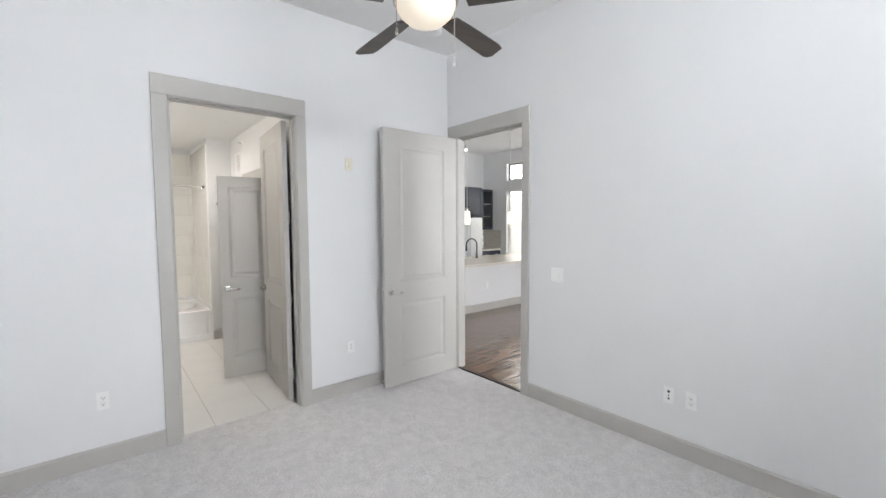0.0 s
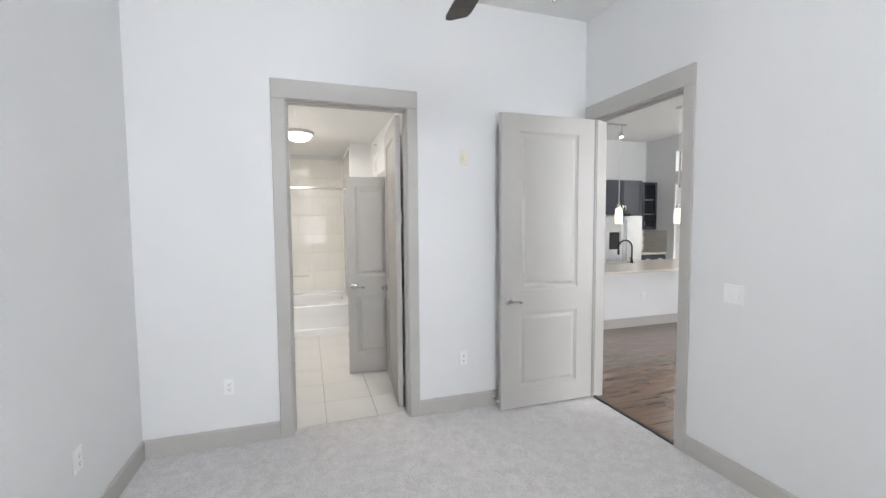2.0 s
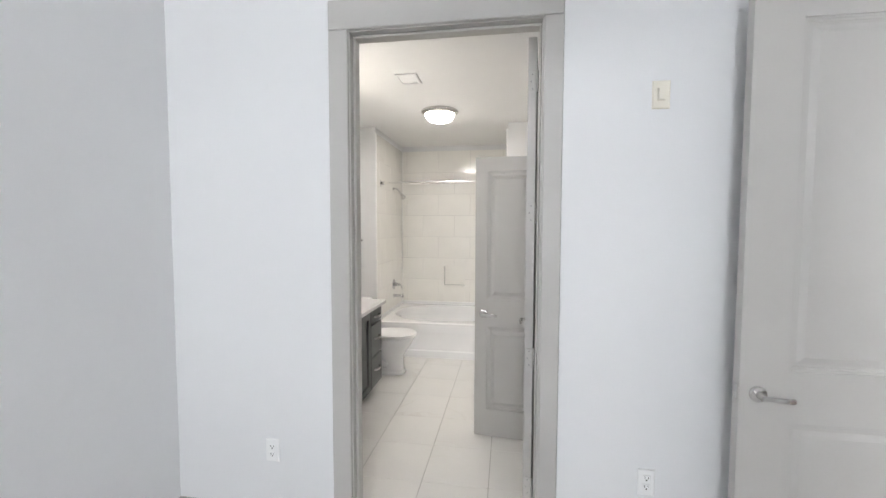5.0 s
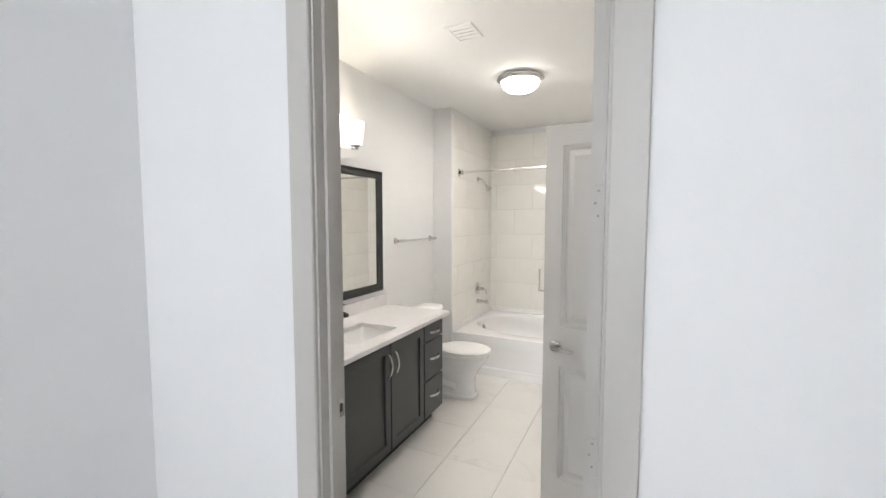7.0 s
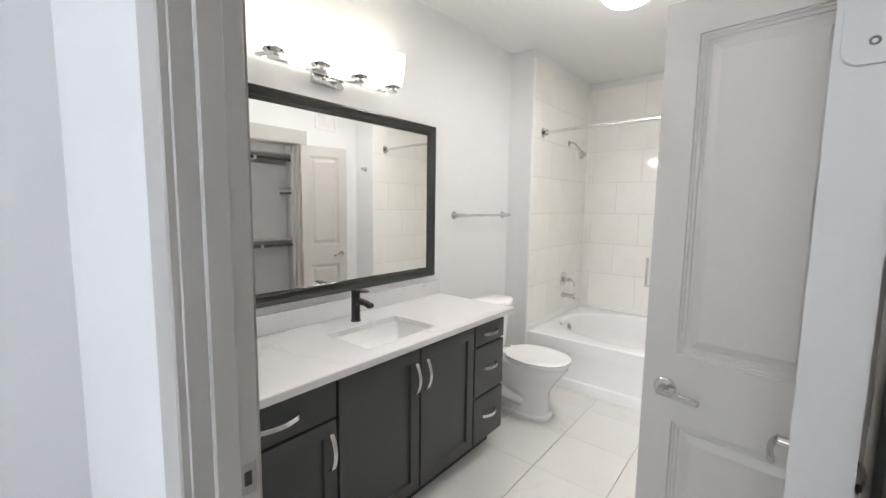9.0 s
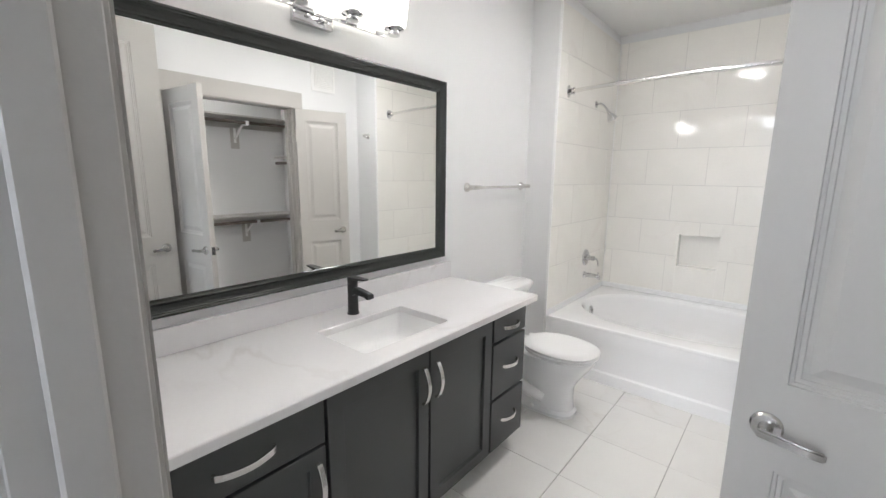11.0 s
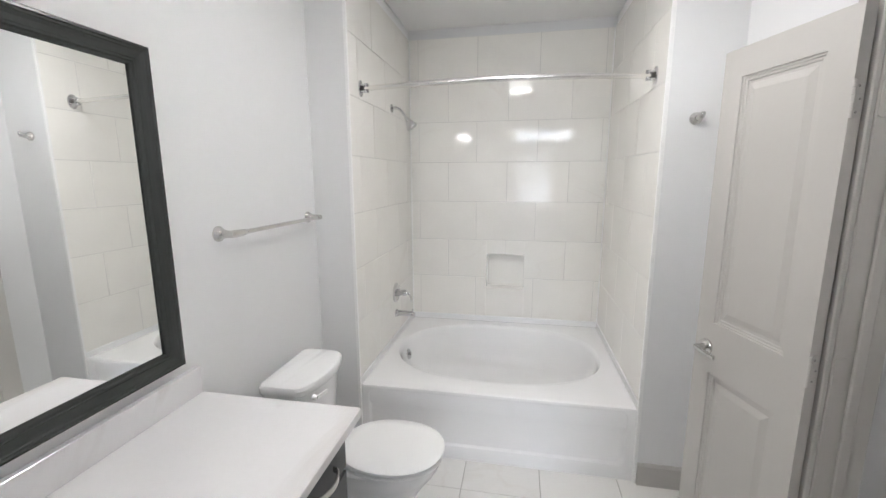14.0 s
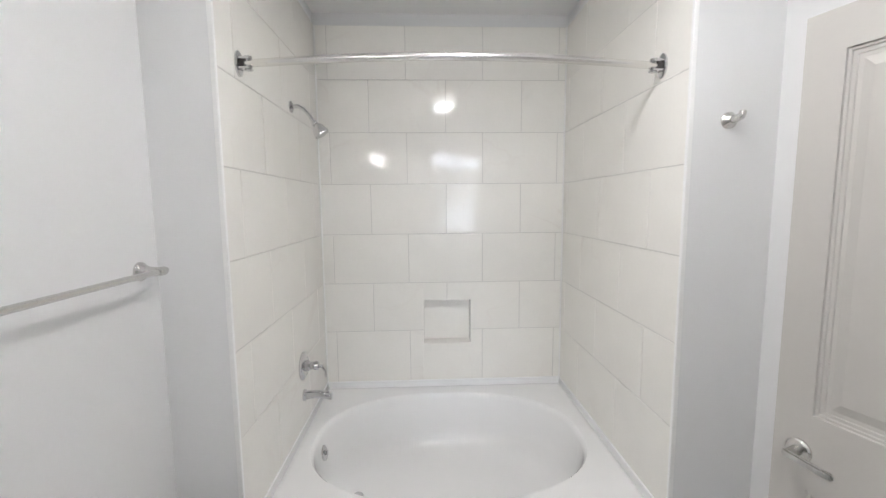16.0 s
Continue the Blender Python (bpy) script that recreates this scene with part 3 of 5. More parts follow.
def door(name, x, y, rz, w, h, t, stile, panels, label, hinge_z, lever_z=0.905, z=0.012, both=True, hinge_side=0):
    e = empty(name, x, y, z, rz)
    bm = B()
    xs = (0.004, stile, w - stile, w)
    zs = [0.0]
    for p in panels:
        zs += [p[0], p[1]]
    zs.append(h)
    box(bm, xs[0], 0, 0, xs[1], t, h)
    box(bm, xs[2], 0, 0, xs[3], t, h)
    for a, b in zip(zs[0::2], zs[1::2]):
        box(bm, xs[1], 0, a, xs[2], t, b)
    bmesh.ops.remove_doubles(bm, verts=bm.verts[:], dist=0.0001)
    part("slab", bm, TRIM, e, local=True, smooth=False)
    for a, b in panels:
        bm = B()
        loft(bm, panel_rings(xs[1], xs[2], a, b, t, -1), cap0=False)
        loft(bm, panel_rings(xs[1], xs[2], a, b, 0, 1), cap0=False)
        part("panel", bm, TRIM, e, local=True, smooth=False)
    lever(e, w - 0.065, lever_z, t, 1, -1)
    if both:
        lever(e, w - 0.065, lever_z, 0, -1, -1)
    part("latch_plate", box(B(), w - 0.001, t / 2 - 0.012, lever_z - 0.028, w + 0.0015, t / 2 + 0.012, lever_z + 0.028), NICKEL, e, local=True)
    for hz in hinge_z:
        bm = B()
        hy = 0.0 if hinge_side == 0 else t
        kx, ky = -0.003, hy - 0.003 if hinge_side == 0 else hy + 0.003
        for k in range(5):
            rod(bm, (kx, ky, hz - 0.05 + 0.02 * k + 0.0006), (kx, ky, hz - 0.03 + 0.02 * k - 0.0006), 0.0055, 12)
        hg = part("hinge", bm, TRIM, e, "painted butt hinge", local=True)
        far = t - 0.004 if hinge_side == 0 else 0.004
        near_y, far_y = min(hy, far), max(hy, far)
        ring = lambda q, i: [(q, a, b) for a, b in rounded(near_y + i, hz - 0.05 + i, far_y - i, hz + 0.05 - i, 0.012, 5)]
        part("leaf", loft(B(), [ring(0.0045, 0), ring(0.0026, 0), ring(0.0016, 0.0008)]), TRIM, hg, local=True, smooth=False)
        for k, (sy, sz) in enumerate(((0.5, 0.034), (0.72, 0.0), (0.5, -0.034))):
            yy = hy + (far - hy) * sy
            part("screw", lathe(B(), (0.0019, yy, hz + sz), (-1, 0, 0), [(0, 0.0034), (0.0009, 0.0030), (0.0009, 0.0018), (-0.0004, 0.0014)], 12), VENTBACK, hg, local=True)
    return tagged(e, label, "door", kind="structure")


TALL = [(0.17, 0.80), (0.995, 2.285)]
SHORT = [(0.20, 0.805), (1.01, 1.925)]
door("door_bedroom", 2.845, 3.290, 180, 0.888, 2.425, 0.044, 0.165, TALL, "greige two-panel interior door standing open", (0.25, 1.2, 2.2))
door("door_bathroom", 1.209, 3.580, 85.5, 0.855, 2.425, 0.040, 0.15, TALL, "greige two-panel bathroom door swung fully open", (0.24, 0.89, 1.60, 2.22))
door("door_closet_near", 1.352, 4.508, 173.5, 0.497, 2.025, 0.036, 0.088, SHORT, "narrow greige two-panel closet door standing open", (0.25, 1.0, 1.8), hinge_side=1)
door("door_closet_far", 1.338, 5.500, 105.5, 0.478, 2.025, 0.036, 0.088, SHORT, "narrow greige two-panel closet door folded back", (0.25, 1.0, 1.78), hinge_side=1, both=False)

# ---- bathroom ----
SET = Vector((-0.010, 0.033, 0))
def tub():
    e = empty("bathtub", 0.32, 6.8, 0)
    n = 64
    ov = lambda k, z, sx=0.0: [(x, y, z) for x, y in oval(0.315 + sx, 6.835, 0.675 * k, 0.475 * k, n, 2.35)]

    def outer(x0, y0, x1, y1, z, rim=0.0):
        out = []
        for i in range(n):
            a = 2 * math.pi * i / n
            c, s = math.cos(a), math.sin(a)
            hx, hy = (x1 - x0) / 2, (y1 - y0) / 2
            k = min(hx / abs(c) if abs(c) > 1e-6 else 9, hy / abs(s) if abs(s) > 1e-6 else 9)
            py = (y0 + y1) / 2 + s * k
            out.append(((x0 + x1) / 2 + c * k, py, z + (rim if py > y0 + 0.03 else 0.0)))
        for cx, cy in ((x1, y1), (x0, y1), (x0, y0), (x1, y0)):
            a = math.atan2(cy - (y0 + y1) / 2, cx - (x0 + x1) / 2) % (2 * math.pi)
            out[round(a * n / (2 * math.pi)) % n] = (cx, cy, z + (rim if cy > y0 + 0.03 else 0.0))
        return out

    bm = B()
    x0, x1, y0, y1 = AX0, AX1, AY0 + 0.012, AY1
    loft(bm, [outer(x0 + 0.002, y0 + 0.004, x1 - 0.002, y1, 0.30), outer(x0, y0 + 0.001, x1, y1, 0.396), outer(x0 + 0.005, y0 + 0.004, x1 - 0.005, y1 - 0.004, 0.407), outer(x0 + 0.014, y0 + 0.014, x1 - 0.014, y1 - 0.020, 0.411), outer(x0 + 0.030, y0 + 0.030, x1 - 0.030, y1 - 0.040, 0.4118),
              ov(1.02, 0.412), ov(1.0, 0.410), ov(0.985, 0.400), ov(0.975, 0.380), ov(0.958, 0.31), ov(0.938, 0.24), ov(0.912, 0.18), ov(0.875, 0.138), ov(0.82, 0.112), ov(0.75, 0.098, -0.005), ov(0.65, 0.091, -0.01), ov(0.5, 0.087, -0.02), ov(0.1, 0.082, -0.05)], cap0=False)
    part("basin", bm, ACRYLIC, e)
    bm = B()
    k = 8
    rect = lambda i, y: [(x, y0 + (y - y0) * min(1.0, (0.3955 - z) / 0.10), z) for x, z in rounded(x0 + 0.045 + i, 0.075 + i, x1 - 0.045 - i, 0.3955, 0.045, k)]

    def frame_ring(y):
        out = []
        for (x, _, z) in rect(0, y):
            fx = x0 if x < (x0 + x1) / 2 - 0.66 else (x1 if x > (x0 + x1) / 2 + 0.66 else x)
            fz = -0.004 if z < 0.2 else 0.396
            out.append((min(max(fx, x0), x1), y, fz))
        return out

    loft(bm, [frame_ring(y0), rect(-0.004, y0), rect(0.004, y0 + 0.003), rect(0.012, y0 + 0.014), rect(0.016, y0 + 0.016)], cap0=False)
    part("apron", bm, ACRYLIC, e, "white moulded tub apron with a rounded panel")
    for q in ((x0 - 0.004, y0 - 0.002, x0 + 0.006, y1), (x1 - 0.006, y0 - 0.002, x1 + 0.004, y1), (x0, y1 - 0.007, x1, y1 + 0.004)):
        part("caulk_bead", box(B(), q[0], q[1], 0.400, q[2], q[3], 0.4505, 0.003), ACRYLIC, e, "white caulk bead")
    ovf = part("overflow_plate", lathe(B(), (-0.334, 6.885, 0.305), (1, 0, 0.28), [(0, 0.040), (0.007, 0.040), (0.012, 0.034), (0.013, 0.006)], 28), CHROME, e, "round chrome overflow plate")
    part("trip_lever", box(B(), -0.326, 6.880, 0.297, -0.308, 6.890, 0.319, 0.002), CHROME, ovf)
    part("drain", lathe(B(), (-0.16, 6.835, 0.090), (0, 0, 1), [(0, 0.035), (0.004, 0.035), (0.006, 0.028)], 24), CHROME, e)
    return tagged(e, "white acrylic alcove tub with an oval basin", "bathtub")


tub()
SET = Vector((-0.018, 0.024, 0))


def toilet():
    e = empty("toilet", -0.25, 5.685, 0)
    yc = 5.692

    def sup(x0, x1, hw, z, p=2.3, n=32):
        return [(x, y, z) for x, y in oval((x0 + x1) / 2, yc, (x1 - x0) / 2, hw, n, p)]

    bm = B()
    loft(bm, [sup(-0.46, 0.038, 0.116, -0.004, 3), sup(-0.46, 0.038, 0.116, 0.018, 3), sup(-0.452, 0.022, 0.104, 0.034, 2.8), sup(-0.45, 0.014, 0.100, 0.10, 2.7), sup(-0.45, 0.018, 0.102, 0.18, 2.6), sup(-0.44, 0.05, 0.122, 0.24), sup(-0.42, 0.10, 0.160, 0.31), sup(-0.41, 0.132, 0.178, 0.36), sup(-0.41, 0.138, 0.180, 0.385), sup(-0.40, 0.13, 0.172, 0.392)])
    part("bowl", bm, PORCELAIN, e)
    bm = B()
    tube(bm, [(-0.44, yc - 0.085, 0.14), (-0.34, yc - 0.125, 0.20), (-0.22, yc - 0.115, 0.13), (-0.14, yc - 0.085, 0.10)], 0.035, 14)
    tube(bm, [(-0.44, yc + 0.085, 0.14), (-0.34, yc + 0.125, 0.20), (-0.22, yc + 0.115, 0.13), (-0.14, yc + 0.085, 0.10)], 0.035, 14)
    part("trapway", bm, PORCELAIN, e)
    bm = B()
    loft(bm, [sup(-0.30, 0.142, 0.181, 0.392, 2.2), sup(-0.305, 0.149, 0.186, 0.398, 2.2), sup(-0.305, 0.149, 0.186, 0.408, 2.2), sup(-0.30, 0.145, 0.183, 0.411, 2.2)])
    part("seat", bm, WHITEP, e)
    bm = B()
    loft(bm, [sup(-0.305, 0.147, 0.184, 0.413, 2.2), sup(-0.31, 0.152, 0.188, 0.418, 2.2), sup(-0.31, 0.152, 0.188, 0.427, 2.2), sup(-0.30, 0.140, 0.178, 0.433, 2.2), sup(-0.26, 0.09, 0.13, 0.436, 2.2)])
    part("seat_lid", bm, WHITEP, e, "closed white seat lid")
    for y in (yc - 0.075, yc + 0.075):
        part("seat_hinge", box(B(), -0.335, y - 0.02, 0.392, -0.30, y + 0.02, 0.42, 0.006, 2), WHITEP, e)
    bm = B()
    bow = lambda x, y, xm, hw: x - (0.045 * ((y - yc) / hw) ** 2 if x > xm else 0.0)
    flat = lambda x0, x1, hw: rounded(x0, yc - hw, x1, yc + hw, 0.030, 6)
    front = lambda x0, x1, hw: [p for a, b in zip(flat(x0, x1, hw), flat(x0, x1, hw)[1:] + flat(x0, x1, hw)[:1]) for p in [((1 - s) * a[0] + s * b[0], (1 - s) * a[1] + s * b[1]) for s in (0, 0.17, 0.34, 0.5, 0.66, 0.83)]]
    tr = lambda x0, x1, hw, z: [(bow(x, y, (x0 + x1) / 2, hw), y, z) for x, y in front(x0, x1, hw)]
    loft(bm, [tr(-0.575, -0.405, 0.155, 0.375), tr(-0.582, -0.385, 0.166, 0.40), tr(-0.584, -0.370, 0.174, 0.60), tr(-0.584, -0.362, 0.180, 0.721)])
    part("tank", bm, PORCELAIN, e)
    bm = B()
    loft(bm, [tr(-0.582, -0.347, 0.193, 0.723), tr(-0.584, -0.345, 0.196, 0.728), tr(-0.584, -0.345, 0.196, 0.748), tr(-0.578, -0.351, 0.190, 0.759), tr(-0.562, -0.367, 0.174, 0.764)])
    part("tank_lid", bm, PORCELAIN, e, "loose white tank lid")
    bm = B()
    lathe(bm, (-0.368, yc - 0.135, 0.70), (1, 0, 0), [(0, 0.012), (0.012, 0.012), (0.016, 0.009)], 14)
    strap(bm, [(-0.352, yc - 0.135, 0.70), (-0.346, yc - 0.10, 0.698), (-0.345, yc - 0.06, 0.692)], (0, 0, 1), 0.013, 0.008)
    part("flush_lever", bm, WHITEP, e, "white flush lever")
    for y in (yc - 0.108, yc + 0.108):
        part("bolt_cap", lathe(B(), (-0.20, y, 0.02), (0, 0, 1), [(0, 0.014), (0.012, 0.013), (0.02, 0.006)], 12), WHITEP, e)
    return tagged(e, "white two-piece toilet with the lid closed", "toilet")


SET = Vector((-0.006, 0.036, 0))
toilet()
SET = Vector((-0.018, 0.024, 0))


def arched_pull(parent, a, b, out, label="brushed nickel arched pull"):
    """A bowed flat pull from a to b, standing off along 'out'."""
    a, b, o = Vector(a), Vector(b), Vector(out)
    d = (b - a).normalized()
    w = d.cross(o)
    pts = [a + o * -0.002, a + o * 0.012 + d * 0.002]
    for i in range(1, 10):
        s = i / 10
        pts.append(a.lerp(b, s) + o * (0.014 + 0.020 * math.sin(math.pi * s)))
    pts += [b + o * 0.012 - d * 0.002, b + o * -0.002]
    bm = B()
    strap(bm, pts, w, 0.018, 0.007)
    bmesh.ops.bevel(bm, geom=bm.edges[:], offset=0.0015, segments=1, affect="EDGES")
    return part("handle", bm, NICKEL, parent, label)


VF = -0.062     # plane of the cabinet fronts


def vanity():
    e = empty("vanity_cabinet", -0.35, 4.4, 0)
    bm = B()
    box(bm, -0.635, 3.54, 0.10, VF - 0.036, 5.235, 0.69)
    box(bm, VF - 0.06, 3.54, 0.69, VF - 0.036, 5.215, 0.818)
    box(bm, -0.635, 5.215, 0.69, VF - 0.036, 5.235, 0.818)
    part("body", bm, CHARCOAL, e, smooth=False)
    # the toe recess's shade is put into this near-black colour
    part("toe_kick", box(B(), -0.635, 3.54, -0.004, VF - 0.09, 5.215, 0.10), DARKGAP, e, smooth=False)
    # dark sheet behind the fronts, painting the shade in the gaps between them
    part("front_gap", box(B(), VF - 0.0355, 3.56, 0.11, VF - 0.0335, 5.225, 0.812), DARKGAP, e, smooth=False)

    def front(name, y0, y1, z0, z1, shaker=True, handle=None):
        bm = B()
        x1 = VF
        if shaker:
            f = 0.056
            rr = lambda i, x: [(x, y0 + f + i, z0 + f + i), (x, y1 - f - i, z0 + f + i), (x, y1 - f - i, z1 - f - i), (x, y0 + f + i, z1 - f - i)]
            loft(bm, [rr(-f, x1 - 0.032), rr(-f, x1 - 0.002), rr(0.002 - f, x1), rr(-0.001, x1), rr(0.001, x1 - 0.003), rr(0.003, x1 - 0.011), rr(0.010, x1 - 0.012)], cap0=False)
        else:
            box(bm, x1 - 0.032, y0, z0, x1, y1, z1, 0.003, 2)
        p = part(name, bm, CHARCOAL, e, smooth=False)
        if handle:
            arched_pull(p, (x1, *handle[0]), (x1, *handle[1]), (1, 0, 0))

    front("drawer", 3.575, 4.022, 0.665, 0.806, False, ((3.71, 0.735), (3.865, 0.735)))
    front("door", 3.575, 4.022, 0.115, 0.655, True, ((3.992, 0.465), (3.992, 0.610)))
    front("door", 4.034, 4.484, 0.115, 0.800, True, ((4.452, 0.598), (4.452, 0.742)))
    front("door", 4.494, 4.920, 0.115, 0.800, True, ((4.526, 0.598), (4.526, 0.742)))
    front("drawer", 4.932, 5.228, 0.686, 0.800, False, ((5.015, 0.742), (5.140, 0.742)))
    front("drawer", 4.932, 5.228, 0.396, 0.672, False, ((5.015, 0.545), (5.140, 0.545)))
    front("drawer", 4.932, 5.228, 0.115, 0.382, False, ((5.015, 0.262), (5.140, 0.262)))
    return tagged(e, "charcoal painted vanity cabinet with nickel pulls", "cabinet")


vanity()
SX0, SX1, SY0, SY1 = -0.432, -0.135, 4.240, 4.690


def worktop():
    e = empty("countertop", -0.34, 4.43, 0.82)
    bm = B()
    k = 4
    out = lambda i, z: [(x, y, z) for x, y in rounded(-0.638, 3.540, -0.034 - i, 5.298 - i, 0.006, k)]
    hole = lambda i, z: [(x, y, z) for x, y in rounded(SX0 - i, SY0 - i, SX1 + i, SY1 + i, 0.018 + i, k)]
    loft(bm, [hole(0, 0.820), out(0, 0.820), out(0, 0.847), out(0.003, 0.850), hole(0.003, 0.850), hole(0, 0.847), hole(0, 0.820)], cap0=False, cap1=False)
    part("slab", bm, QUARTZ, e)
    part("backsplash", box(B(), -0.639, 3.540, 0.8505, -0.619, 5.298, 0.945, 0.002), QUARTZ, e)
    return tagged(e, "white quartz vanity top with faint grey veins", "countertop")


worktop()


def sink():
    e = empty("sink", -0.28, 4.465, 0.70)
    bm = B()
    r = lambda i, z, q, dx=0.0: [(x + dx, y, z) for x, y in rounded(SX0 + i, SY0 + i, SX1 - i, SY1 - i, q, 5)]
    loft(bm, [r(-0.02, 0.8195, 0.03), r(-0.004, 0.8195, 0.022), r(0.0, 0.812, 0.02), r(0.012, 0.76, 0.03), r(0.03, 0.73, 0.035), r(0.06, 0.715, 0.045), r(0.11, 0.708, 0.03), r(0.135, 0.706, 0.01)], cap0=False)
    part("bowl", bm, PORCELAIN, e)
    part("drain", lathe(B(), (-0.30, 4.452, 0.708), (0, 0, 1), [(0, 0.030), (0.005, 0.030), (0.006, 0.020), (0.016, 0.020), (0.017, 0.027), (0.024, 0.026), (0.027, 0.016)], 28), BLACK, e, "matte black pop-up drain")
    return tagged(e, "white rectangular undermount sink with black drain", "sink")


sink()


def basin_faucet():
    e = empty("faucet", -0.505, 4.475, 0.85)
    x, y = -0.508, 4.475
    part("body", lathe(B(), (x, y, 0.850), (0, 0, 1), [(0, 0.027), (0.004, 0.027), (0.008, 0.0235), (0.10, 0.0225), (0.136, 0.0228), (0.138, 0.019), (0.143, 0.019)], 28), BLACK, e)
    bm = B()
    sec = lambda p, w, h: [(p[0], y - w, p[2] - h), (p[0], y + w, p[2] - h), (p[0], y + w, p[2] + h * 0.6), (p[0], y + w * 0.6, p[2] + h), (p[0], y - w * 0.6, p[2] + h), (p[0], y - w, p[2] + h * 0.6)]
    loft(bm, [sec((x + 0.008, 0, 0.952), 0.017, 0.020), sec((x + 0.035, 0, 0.960), 0.017, 0.013), sec((x + 0.085, 0, 0.957), 0.017, 0.011), sec((x + 0.122, 0, 0.950), 0.016, 0.011)])
    part("spout", bm, BLACK, e)
    part("aerator", lathe(B(), (x + 0.106, y, 0.946), (0, 0, -1), [(0, 0.013), (0.010, 0.012)], 18), BLACK, e)
    bm = B()
    lathe(bm, (x, y, 0.991), (0.05, 0, 1), [(0, 0.0225), (0.016, 0.0235), (0.022, 0.020)], 24)
    sec2 = lambda p, w, h: [(p[0], y - w, p[2] - h), (p[0], y + w, p[2] - h), (p[0], y + w, p[2] + h), (p[0], y - w, p[2] + h)]
    loft(bm, [sec2((x - 0.012, 0, 1.010), 0.020, 0.007), sec2((x + 0.03, 0, 1.012), 0.019, 0.006), sec2((x + 0.075, 0, 1.016), 0.014, 0.004), sec2((x + 0.095, 0, 1.017), 0.011, 0.003)])
    part("lever", bm, BLACK, e)
    return tagged(e, "matte black single-lever basin faucet", "faucet")


basin_faucet()


def wall_mirror():
    e = empty("wall_mirror", BX0, 4.45, 0.985)
    y0, y1, z0, z1 = 3.690, 5.229, 0.985, 1.962
    r = lambda i, d: [(BX0 + 0.002 + d, y0 + i, z0 + i), (BX0 + 0.002 + d, y1 - i, z0 + i), (BX0 + 0.002 + d, y1 - i, z1 - i), (BX0 + 0.002 + d, y0 + i, z1 - i)]
    bm = B()
    loft(bm, [r(0, 0), r(0, 0.024), r(0.003, 0.028), r(0.009, 0.029), r(0.012, 0.025), r(0.016, 0.0245), r(0.019, 0.021), r(0.027, 0.0180), r(0.040, 0.0165), r(0.043, 0.0185), r(0.048, 0.0185), r(0.052, 0.013), r(0.058, 0.011), r(0.060, 0.006)], cap0=False, cap1=False)
    part("frame", bm, FRAME, e, "stepped charcoal frame", smooth=False)
    bm = B()
    box(bm, BX0 + 0.002, y0 + 0.055, z0 + 0.055, BX0 + 0.007, y1 - 0.055, z1 - 0.055)
    part("glass", bm, mirror_m, e, smooth=False)
    return tagged(e, "large wall mirror in a stepped charcoal frame", "mirror")


wall_mirror()


def vanity_light():
    e = empty("vanity_light", BX0, 4.40, 2.06)
    part("back_plate", box(B(), BX0 + 0.001, 4.315, 2.035, BX0 + 0.026, 4.495, 2.095, 0.004, 2), CHROME, e)
    for y in (4.375, 4.435):
        part("thumb_screw", lathe(B(), (BX0 + 0.026, y, 2.065), (1, 0, 0), [(0, 0.008), (0.012, 0.008), (0.016, 0.004)], 14), CHROME, e)
    part("cross_bar", box(B(), BX0 + 0.03, 4.03, 2.078, BX0 + 0.042, 4.77, 2.092, 0.002), CHROME, e)
    part("bar_stem", rod(B(), (BX0 + 0.02, 4.405, 2.082), (BX0 + 0.036, 4.405, 2.082), 0.009), CHROME, e)
    for y in (4.065, 4.292, 4.518, 4.745):
        bm = B()
        strap(bm, [(BX0 + 0.036, y - 0.03, 2.084), (BX0 + 0.085, y - 0.008, 2.082), (BX0 + 0.125, y, 2.080)], (0, 0, 1), 0.012, 0.016)
        lathe(bm, (BX0 + 0.125, y, 2.062), (0, 0, 1), [(0, 0.024), (0.006, 0.026), (0.018, 0.024), (0.022, 0.030), (0.026, 0.044), (0.032, 0.044)], 24)
        a = part("arm", bm, CHROME, e, "chrome arm with a round cup")
        bm = B()
        lathe(bm, (BX0 + 0.125, y, 2.095), (0, 0, 1), [(0, 0.046), (0.01, 0.052), (0.08, 0.060), (0.155, 0.068), (0.155, 0.064), (0.02, 0.046)], 28)
        part("shade", bm, SHADE, a, "lit opal glass shade")
    return tagged(e, "four-lamp chrome vanity light with opal shades", "wall lamp")


vanity_light()


def dome_light():
    x, y = 0.405, 5.665
    e = empty("ceiling_light", x, y, H_BATH)
    part("trim_ring", lathe(B(), (x, y, H_BATH), (0, 0, -1), [(0, 0.170), (0.008, 0.182), (0.022, 0.184), (0.030, 0.170), (0.038, 0.156), (0.042, 0.152), (0.036, 0.142)], 40), NICKEL, e, "brushed nickel trim ring")
    part("bowl", lathe(B(), (x, y, H_BATH - 0.036), (0, 0, -1), [(0, 0.146), (0.018, 0.146), (0.046, 0.132), (0.068, 0.104), (0.082, 0.064), (0.089, 0.02), (0.090, 0.002)], 40), BOWL, e, "lit opal glass bowl")
    return tagged(e, "flush dome ceiling light, switched on", "ceiling light")


SET = Vector((0, 0, 0))
dome_light()


